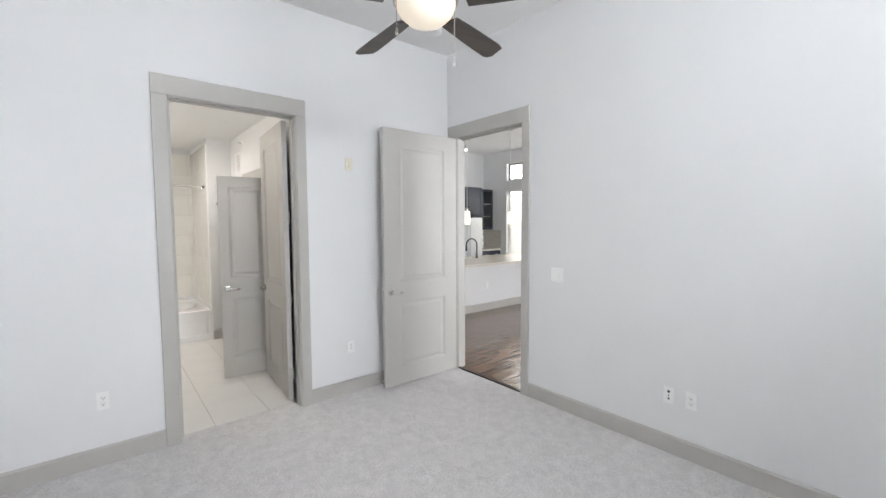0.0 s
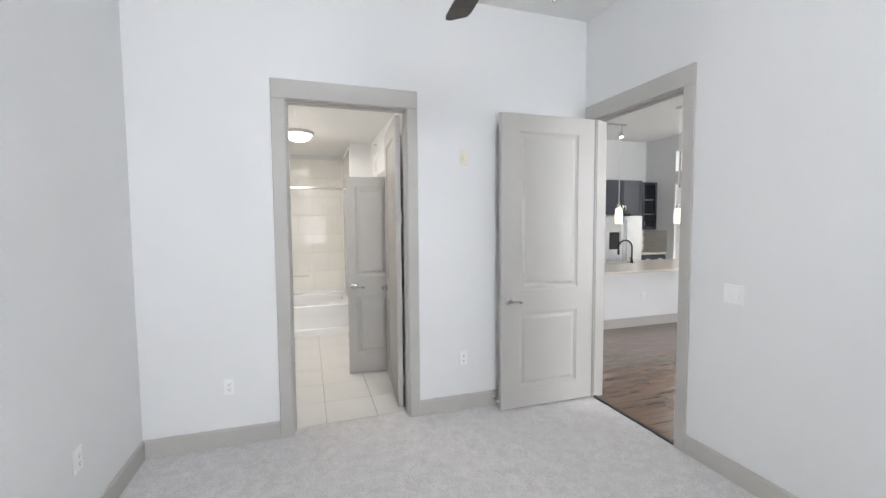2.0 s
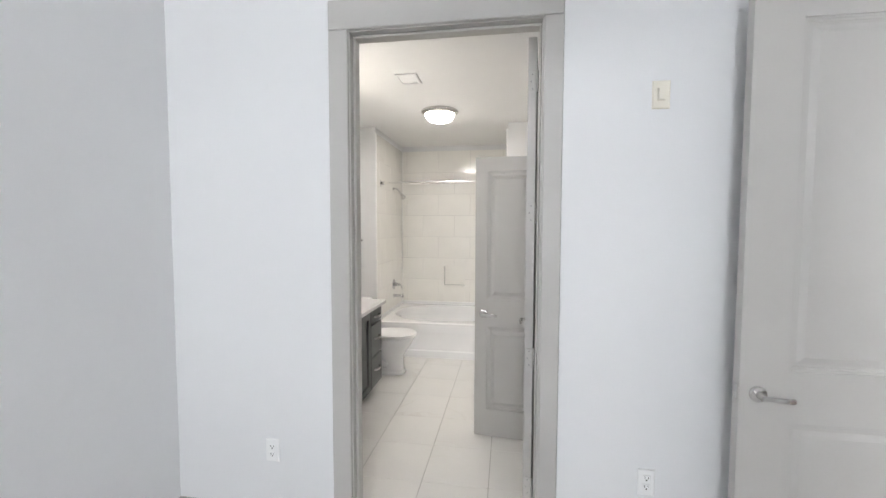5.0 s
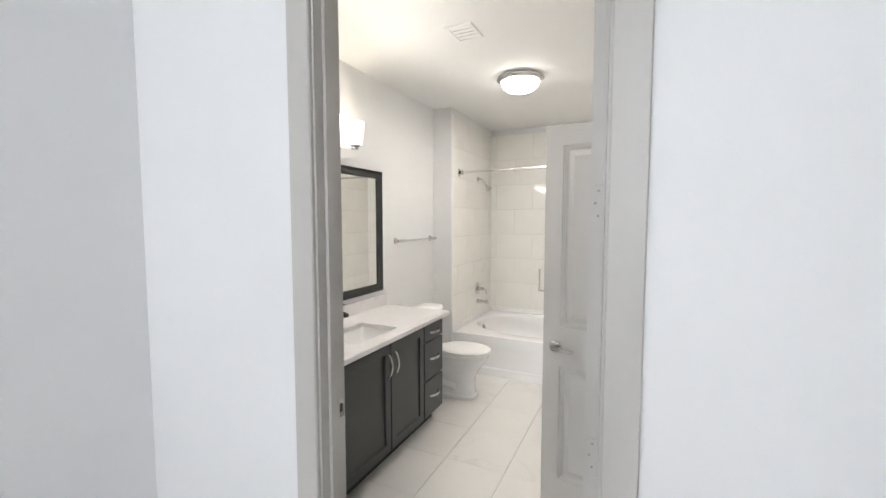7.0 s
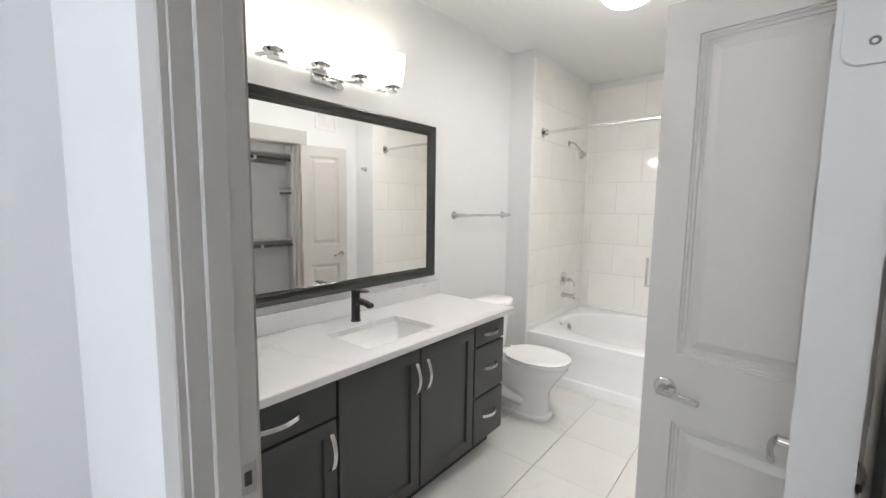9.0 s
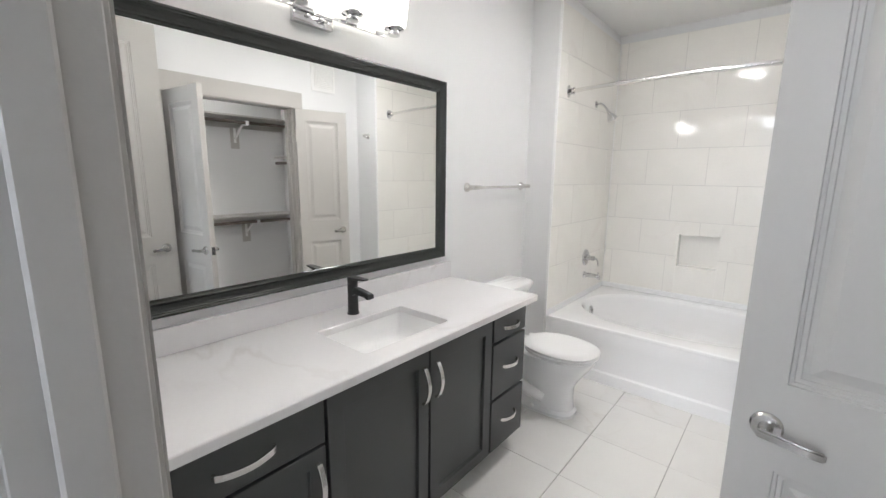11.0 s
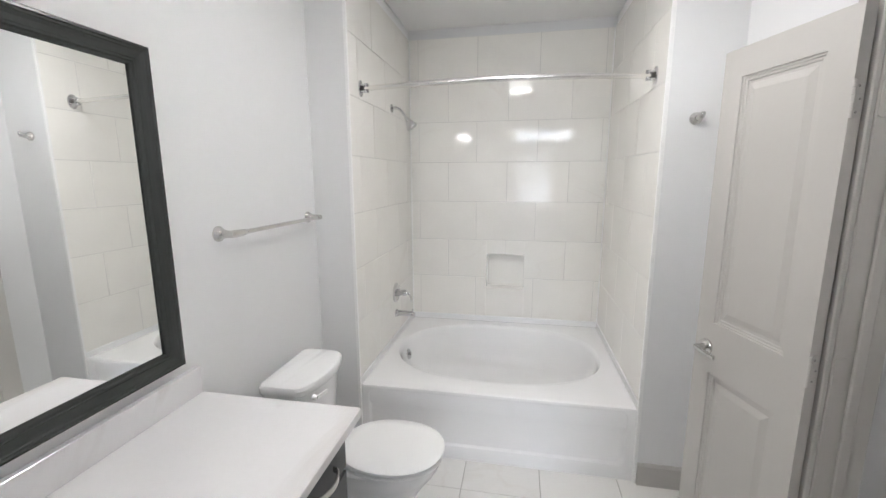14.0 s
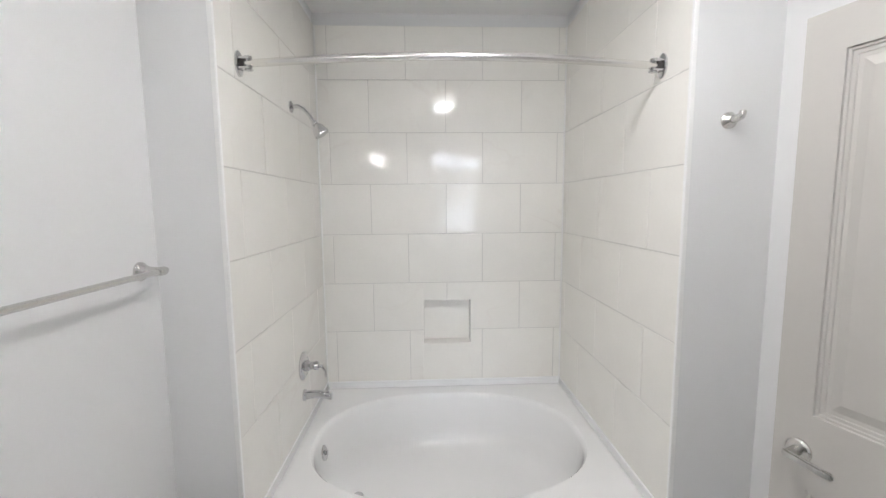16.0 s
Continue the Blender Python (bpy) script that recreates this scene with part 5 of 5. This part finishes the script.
window("window_1", "x", 0.05, 1.69, 0.75, 2.40, -1.30, 1, 0.14, "open", "dark framed window behind white horizontal blinds")
window("window_2", "x", 0.05, 1.69, 2.58, 3.05, -1.30, 1, 0.14, False, "dark framed transom window", False)
window("window_3", "y", 5.25, 6.86, 0.66, 2.36, 7.70, -1, 0.14, "shut", "bright kitchen window behind white horizontal blinds")
window("window_4", "y", 5.25, 6.86, 2.60, 3.01, 7.70, -1, 0.14, False, "dark framed transom window over the blinds", False)
# window_5 is made up: it stays unseen and only frames the fill lamp
window("window_5", "x", 4.5, 6.6, 0.66, 2.9, -1.30, 1, 0.14, False, "unseen window added to let fill light in")
tagged(part("backdrop_kitchen", box(B(), 12.0, -2, -3, 12.05, 14, 8), SUNLIT), "bright hazy outdoors", "backdrop", kind="structure")
tagged(part("backdrop_bedroom", box(B(), -6, -6.05, -3, 14, -6.0, 8), OUTSIDE), "bright hazy outdoors", "backdrop", kind="structure")


# ---- kitchen beyond the bedroom door ----
wall("wall_peninsula", "x", 3.0, 6.90, 5.14, 5.26, 0, 0.845, label="half-height pale grey peninsula wall")


def peninsula_top():
    e = empty("bar_top", 5.0, 5.4, 0.845)
    k = 4
    out = lambda i, z: [(x, y, z) for x, y in rounded(3.0 + i, 4.83 + i, 6.98 - i, 6.12 - i, 0.02, k)]
    hole = lambda z: [(x, y, z) for x, y in rounded(5.18, 5.80, 5.78, 6.05, 0.03, k)]
    part("slab", loft(B(), [hole(0.846), out(0, 0.846), out(0, 0.874), out(0.004, 0.879), hole(0.879), hole(0.846)], cap0=False, cap1=False), BARTOP, e)
    return tagged(e, "cream stone bar top over the half wall", "countertop")


peninsula_top()


def kitchen_sink():
    e = empty("kitchen_sink", 5.48, 5.92, 0.68)
    r = lambda i, z: [(x, y, z) for x, y in rounded(5.175 + i, 5.795 + i, 5.785 - i, 6.055 - i, 0.03, 4)]
    part("bowl", loft(B(), [r(0, 0.8455), r(0.01, 0.84), r(0.02, 0.70), r(0.05, 0.68)], cap0=False), STEEL, e)
    return tagged(e, "stainless undermount kitchen sink", "sink")


kitchen_sink()


def base_run(name, x0, y0, x1, y1, z1, doors, face, label, top=None):
    """Floor cabinet with doors on the side 'face' (-1: towards -y, 1: towards +y)."""
    e = empty(name, (x0 + x1) / 2, (y0 + y1) / 2, 0)
    part("body", box(B(), x0, y0, 0.0 - 0.01, x1, y1, z1), NAVY, e, smooth=False)
    n = doors
    for i in range(n):
        a, b = x0 + (x1 - x0) * i / n + 0.004, x0 + (x1 - x0) * (i + 1) / n - 0.004
        yf = y0 if face < 0 else y1
        d = part("drawer", box(B(), a, min(yf, yf + face * 0.018), z1 - 0.17, b, max(yf, yf + face * 0.018), z1 - 0.02, 0.003), NAVY, e)
        arched_pull(d, ((a + b) / 2 - 0.06, yf + face * 0.018, z1 - 0.095), ((a + b) / 2 + 0.06, yf + face * 0.018, z1 - 0.095), (0, face, 0))
        part("door", box(B(), a, min(yf, yf + face * 0.018), 0.1, b, max(yf, yf + face * 0.018), z1 - 0.18, 0.003), NAVY, e)
    return tagged(e, label, "cabinet")


base_run("sink_cabinet", 3.05, 5.27, 6.88, 5.78, 0.67, 6, 1, "dark kitchen base cabinets behind the half wall")
base_run("base_cabinet", 7.02, 7.06, 7.695, 7.645, 0.88, 2, -1, "dark kitchen base cabinet with two drawers")
tagged(part("kitchen_worktop", box(B(), 7.0, 7.03, 0.881, 7.698, 7.648, 0.915, 0.004, 2), BARTOP), "cream stone kitchen worktop by the window", "countertop")


def gooseneck():
    x, y = 5.60, 5.755
    e = empty("kitchen_faucet", x, y, 0.879)
    d = Vector((-0.98, 0.2, 0))
    pts = [Vector((x, y, 0.879)), Vector((x, y, 1.13))]
    for i in range(13):
        a = math.pi * i / 12
        pts.append(Vector((x, y, 1.14)) + d * (0.12 - 0.12 * math.cos(a)) + Vector((0, 0, 0.12 * math.sin(a))))
    pts.append(pts[-1] + Vector((0, 0, -0.02)))
    part("neck", tube(B(), pts, 0.013, 14), BLACK, e)
    tip = pts[-1]
    part("spray_head", lathe(B(), tip, (0, 0, -1), [(0, 0.014), (0.03, 0.017), (0.09, 0.019), (0.095, 0.016)], 18), BLACK, e)
    part("base", lathe(B(), (x, y, 0.879), (0, 0, 1), [(0, 0.028), (0.02, 0.026), (0.03, 0.020), (0.07, 0.019)], 22), BLACK, e)
    part("lever", tube(B(), [(x, y, 0.93), (x - 0.04, y - 0.02, 0.94), (x - 0.075, y - 0.035, 0.985)], 0.007, 10), BLACK, e)
    return tagged(e, "matte black gooseneck kitchen faucet", "faucet")


gooseneck()


def upper(name, x0, x1, y0, z0, z1, doors, label, glass=False):
    e = empty(name, (x0 + x1) / 2, 7.64, z0)
    if not glass:
        part("body", box(B(), x0, y0 + 0.02, z0, x1, 7.648, z1), NAVY, e, smooth=False)
    else:
        bm = B()
        for q in ((x0, z0, x0 + 0.018, z1), (x1 - 0.018, z0, x1, z1), (x0, z0, x1, z0 + 0.018), (x0, z1 - 0.018, x1, z1)):
            box(bm, q[0], y0 + 0.02, q[1], q[2], 7.648, q[3])
        box(bm, x0, 7.635, z0, x1, 7.648, z1)
        part("body", bm, NAVY, e, smooth=False)
        for z in (z0 + 0.33, z0 + 0.64):
            part("shelf", box(B(), x0 + 0.02, y0 + 0.03, z, x1 - 0.02, 7.63, z + 0.012), WHITEP, e)
    for i in range(doors):
        a, b = x0 + (x1 - x0) * i / doors + 0.003, x0 + (x1 - x0) * (i + 1) / doors - 0.003
        f = 0.055
        rr = lambda i, y: [(a + i, y, z0 + 0.004 + i), (b - i, y, z0 + 0.004 + i), (b - i, y, z1 - 0.004 - i), (a + i, y, z1 - 0.004 - i)]
        d = part("door", loft(B(), [rr(f, y0 + 0.019), rr(0, y0 + 0.019), rr(0, y0), rr(f, y0), rr(f, y0 + 0.019)], cap0=False, cap1=False), NAVY, e, smooth=False)
        if glass:
            p = part("pane", box(B(), a + f, y0 + 0.008, z0 + f, b - f, y0 + 0.012, z1 - f), GLASS, d)
            p.visible_shadow = False
        else:
            part("door_panel", box(B(), a + f, y0 + 0.008, z0 + f, b - f, y0 + 0.014, z1 - f), NAVY, d, smooth=False)
        hx = b - 0.028 if i % 2 == 0 and doors > 1 else a + 0.028
        arched_pull(d, (hx, y0, z0 + 0.06), (hx, y0, z0 + 0.19), (0, -1, 0))
    return tagged(e, label, "cabinet")


upper("upper_cabinet", 6.03, 6.985, 6.99, 1.72, 2.40, 2, "dark glossy cabinet above the refrigerator")
upper("glass_cabinet", 7.30, 7.69, 7.31, 1.395, 2.41, 1, "dark kitchen wall cabinet with a glass door", True)
upper("wall_cabinet", 6.995, 7.295, 7.31, 1.395, 2.41, 1, "dark narrow kitchen wall cabinet")


def fridge():
    e = empty("refrigerator", 6.5, 7.3, 0)
    part("body", box(B(), 6.06, 7.02, -0.012, 6.97, 7.64, 1.69, 0.006), STEEL, e)
    for a, b in ((6.06, 6.50), (6.51, 6.97)):
        d = part("door", box(B(), a, 6.965, 0.05, b, 7.015, 1.685, 0.008, 2), STEEL, e)
        hx = 6.46 if a < 6.3 else 6.55
        part("handle", tube(B(), [(hx, 6.965, 0.60), (hx, 6.93, 0.63), (hx, 6.925, 1.1), (hx, 6.93, 1.57), (hx, 6.965, 1.60)], 0.011, 10), STEEL, d)
    part("dispenser", box(B(), 6.16, 6.955, 1.02, 6.40, 6.966, 1.36, 0.004), BLACK, e, "black water dispenser")
    return tagged(e, "stainless steel two-door refrigerator", "refrigerator")


fridge()


def backsplash():
    bm = B()
    for j in range(6):
        z0 = 0.918 + j * 0.0775
        for i in range(6):
            a = 7.0 + i * 0.117 - (0.058 if j % 2 else 0)
            p, q = max(a, 7.0), min(a + 0.113, 7.698)
            if q > p:
                box(bm, p, 7.642, z0, q, 7.65, z0 + 0.0735, 0.001)
            c = 7.03 + i * 0.117 - (0.058 if j % 2 else 0)
            p, q = max(c, 7.03), min(c + 0.113, 7.640)
            if q > p:
                box(bm, 7.692, p, z0, 7.70, q, z0 + 0.0735, 0.001)
    return tagged(part("backsplash_tiles", bm, SPLASH, smooth=False), "small beige backsplash tiles in running bond", "backsplash", kind="stuff")


backsplash()
plate("wall_outlet", (7.45, 7.641, 1.13), (1, 0, 0), (0, -1, 0), 0.07, 0.115, "outlet", "white duplex outlet on the backsplash", "outlet")
plate("wall_outlet", (5.25, 5.14, 0.445), (1, 0, 0), (0, -1, 0), 0.07, 0.115, "outlet", "white duplex outlet on the half wall", "outlet")


def pendant():
    e = empty("pendant_lamp", 4.87, 5.25, H_BED)
    x, y = 4.87, 5.25
    part("canopy", lathe(B(), (x, y, H_BED), (0, 0, -1), [(0, 0.062), (0.015, 0.060), (0.022, 0.02)], 24), NICKEL, e)
    part("cord", rod(B(), (x, y, 1.82), (x, y, H_BED - 0.02), 0.004, 8), WHITEP, e)
    part("socket", lathe(B(), (x, y, 1.84), (0, 0, -1), [(0, 0.008), (0.02, 0.024), (0.075, 0.026)], 18), NICKEL, e)
    part("shade", lathe(B(), (x, y, 1.77), (0, 0, -1), [(0, 0.026), (0.01, 0.045), (0.12, 0.056), (0.235, 0.050), (0.235, 0.044), (0.02, 0.038)], 24), PENDANT, e, "lit opal cylinder shade")
    return tagged(e, "slim pendant lamp with a lit opal shade", "pendant lamp", "pendants over the bar")


PEND = pendant()
copy_thing(PEND, pose(6.0, 5.25, H_BED))


def track_light():
    e = empty("track_light", 5.9, 6.4, H_BED)
    part("track", box(B(), 4.6, 6.40, H_BED - 0.028, 6.02, 6.435, H_BED - 0.001, 0.003), NICKEL, e)
    for x in (5.3, 5.93):
        s = part("stem", rod(B(), (x, 6.418, 3.16), (x, 6.418, H_BED - 0.02), 0.008), NICKEL, e)
        h = part("head", lathe(B(), (x, 6.45, 3.20), (-0.2, -0.35, -0.9), [(0, 0.018), (0.03, 0.032), (0.10, 0.042), (0.12, 0.042), (0.12, 0.036), (0.10, 0.030)], 20), NICKEL, e)
        part("bulb", lathe(B(), Vector((x, 6.45, 3.20)) + Vector((-0.2, -0.35, -0.9)).normalized() * 0.102, (-0.2, -0.35, -0.9), [(0, 0.030), (0.012, 0.024), (0.016, 0.008)], 16), SPOTGLOW, h)
    return tagged(e, "nickel ceiling track with small lit spotlights", "track light")


track_light()

# ---- tiles and planks ----
MESHES = {}


def slab_mesh(key, w, h, t, c, mat):
    """A flat piece w by h, t thick, with chamfered upper edges; centred, its face at z = 0."""
    k = (key, round(w, 4), round(h, 4))
    if k not in MESHES:
        bm = B()
        q = lambda s, z: [(-w / 2 + s, -h / 2 + s, z), (w / 2 - s, -h / 2 + s, z), (w / 2 - s, h / 2 - s, z), (-w / 2 + s, h / 2 - s, z)]
        loft(bm, [q(0, -t), q(0, -c), q(c, 0)], cap0=False)
        bmesh.ops.recalc_face_normals(bm, faces=bm.faces[:])
        me = bpy.data.meshes.new(key)
        bm.to_mesh(me)
        bm.free()
        me.materials.append(mat)
        MESHES[k] = me
    return MESHES[k]


def piece(name, me, m, parent):
    ob = new(name, me)
    ob.parent = parent
    ob.matrix_basis = m
    return ob


ROWS_Z = [0.448, 0.780, 1.088, 1.396, 1.704, 2.012, 2.320, 2.628]


def tile_field(owner, length, at, first, holes=()):
    """Running-bond wall tiles along a run; at(s, z) gives the pose of a tile's centre."""
    for j, (z0, z1) in enumerate(zip(ROWS_Z, ROWS_Z[1:])):
        s = first[j % 2]
        while s < length:
            a, b = max(s, 0.0) + 0.0016, min(s + 0.4635, length) - 0.0016
            s += 0.4635
            if b - a < 0.012:
                continue
            zones = [(a, b, z0 + 0.0016, z1 - 0.0016)]
            for (h0, h1, k0, k1) in holes:
                nxt = []
                for (p, q, lo, hi) in zones:
                    if q <= h0 or p >= h1 or hi <= k0 or lo >= k1:
                        nxt.append((p, q, lo, hi))
                        continue
                    if p < h0:
                        nxt.append((p, h0, lo, hi))
                    if q > h1:
                        nxt.append((h1, q, lo, hi))
                    if lo < k0:
                        nxt.append((max(p, h0), min(q, h1), lo, k0))
                    if hi > k1:
                        nxt.append((max(p, h0), min(q, h1), k1, hi))
                zones = nxt
            for (p, q, lo, hi) in zones:
                if q - p > 0.006 and hi - lo > 0.006:
                    tilt = pose(0, 0, 0, random.uniform(-0.10, 0.10), random.uniform(-0.08, 0.08))
                    piece("tile", slab_mesh("wall_tile", q - p, hi - lo, 0.009, 0.0012, WALLTILE), at((p + q) / 2, (lo + hi) / 2) @ tilt, owner)


objs = bpy.data.objects
NICHE = (0.188, 0.495, 0.688, 0.978)
back, left, right = objs["wall_tub_back"], objs["wall_tub_left"], objs["wall_tub_right"]
for ob in (back, left, right):
    ob["label"] = "wall of glossy cream tiles in running bond"
tile_field(back, AX1 - AX0, lambda s, z: pose(AX0 + s, AY1, z, 90, 0, 0), (-0.395, -0.157), [(NICHE[0] - AX0, NICHE[1] - AX0, NICHE[2], NICHE[3])])
tile_field(left, AY1 - AY0 - 0.012, lambda s, z: pose(AX0, AY1 - s, z, 90, 0, 90), (-0.08, -0.31))
tile_field(right, AY1 - AY0 - 0.012, lambda s, z: pose(AX1, AY0 + 0.012 + s, z, 90, 0, -90), (-0.03, -0.25))
for n, bx in (("grout_back", (AX0, AY1 + 0.002, 0.40, AX1, AY1 + 0.009, 2.627)), ("grout_left", (AX0 - 0.009, AY0 + 0.004, 0.40, AX0 - 0.002, AY1, 2.627)), ("grout_right", (AX1 + 0.002, AY0 + 0.004, 0.40, AX1 + 0.009, AY1, 2.627))):
    bm = B()
    if n == "grout_back":
        for q in ((AX0, 0.40, NICHE[0], 2.627), (NICHE[1], 0.40, AX1, 2.627), (NICHE[0], 0.40, NICHE[1], NICHE[2]), (NICHE[0], NICHE[3], NICHE[1], 2.627)):
            box(bm, q[0], bx[1], q[1], q[2], bx[4], q[3])
    else:
        box(bm, *bx)
    part("grout", bm, GROUT, {"grout_back": back, "grout_left": left, "grout_right": right}[n], smooth=False)
bm = B()
x0, x1, z0, z1 = NICHE
q = lambda i, y: [(x0 + i, y, z0 + i), (x1 - i, y, z0 + i), (x1 - i, y, z1 - i), (x0 + i, y, z1 - i)]
loft(bm, [q(0.0, AY1 + 0.001), q(0.004, AY1 + 0.001), q(0.006, AY1 + 0.09)], cap0=False)
part("niche", bm, WALLTILE, back, "recessed tiled soap niche", smooth=False)
for x, s, ob in ((AX0, 1, left), (AX1, -1, right)):
    part("corner_caulk", loft(B(), [[(x - s * 0.004, AY1 + 0.004, z), (x + s * 0.006, AY1 + 0.004, z), (x + s * 0.006, AY1 - 0.001, z), (x + s * 0.001, AY1 - 0.006, z), (x - s * 0.004, AY1 - 0.006, z)] for z in (0.445, 2.627)]), WHITEP, ob, "white corner caulk")
for x, s, ob in ((AX0, -1, left), (AX1, 1, right)):
    part("edge_trim", box(B(), min(x - s * 0.005, x + s * 0.012), AY0 - 0.002, 0.0, max(x - s * 0.005, x + s * 0.012), AY0 + 0.011, 2.628, 0.002), WHITEP, ob, "white tile edge trim")

xs = [-0.629 + 0.4035 * i for i in range(6)]
ys = [3.505 + 0.42 * j for j in range(8)]
for i, x in enumerate(xs):
    for y in ys:
        p, q_, a, b = max(x, BX0 - 0.02) + 0.0018, min(x + 0.4035, BX1 + 0.018) - 0.0018, max(y, 3.517) + 0.0008, min(y + 0.42, 6.29) - 0.0008
        if q_ - p > 0.02 and b - a > 0.02:
            piece("tile", slab_mesh("floor_tile", q_ - p, b - a, 0.008, 0.0012, FLOORTILE), pose((p + q_) / 2, (a + b) / 2, -0.001 + random.uniform(-0.0003, 0.0003)), bath_floor)

rng = random.Random(7)


def planks(y0, y1, x0, x1, w, single):
    """Rows of planks along x with staggered ends."""
    bm = None if single else B()
    y, j = y0, 0
    while y < y1:
        s = x0 - rng.uniform(0, 1.1)
        while s < x1:
            ln = rng.choice((0.75, 0.95, 1.2, 1.5))
            a, b = max(s, x0), min(s + ln, x1)
            s += ln
            if b - a < 0.05:
                continue
            dz = rng.uniform(-0.0007, 0.0007)
            if single:
                piece("plank", slab_mesh("plank", round(b - a, 2) - 0.001, w - 0.001, 0.011, 0.0008, PLANK), pose((a + b) / 2, y + w / 2, dz), wood_floor)
            else:
                box(bm, a + 0.001, y + 0.001, -0.011, b - 0.001, y + w - 0.001, dz)
        y += w
        j += 1
    if bm:
        part("far_planks", bm, PLANK, wood_floor, smooth=False)["kind"] = "stuff"


planks(2.30, 5.137, 2.902, 7.69, 0.127, True)
planks(-1.29, 2.30, 3.002, 7.69, 0.127, False)
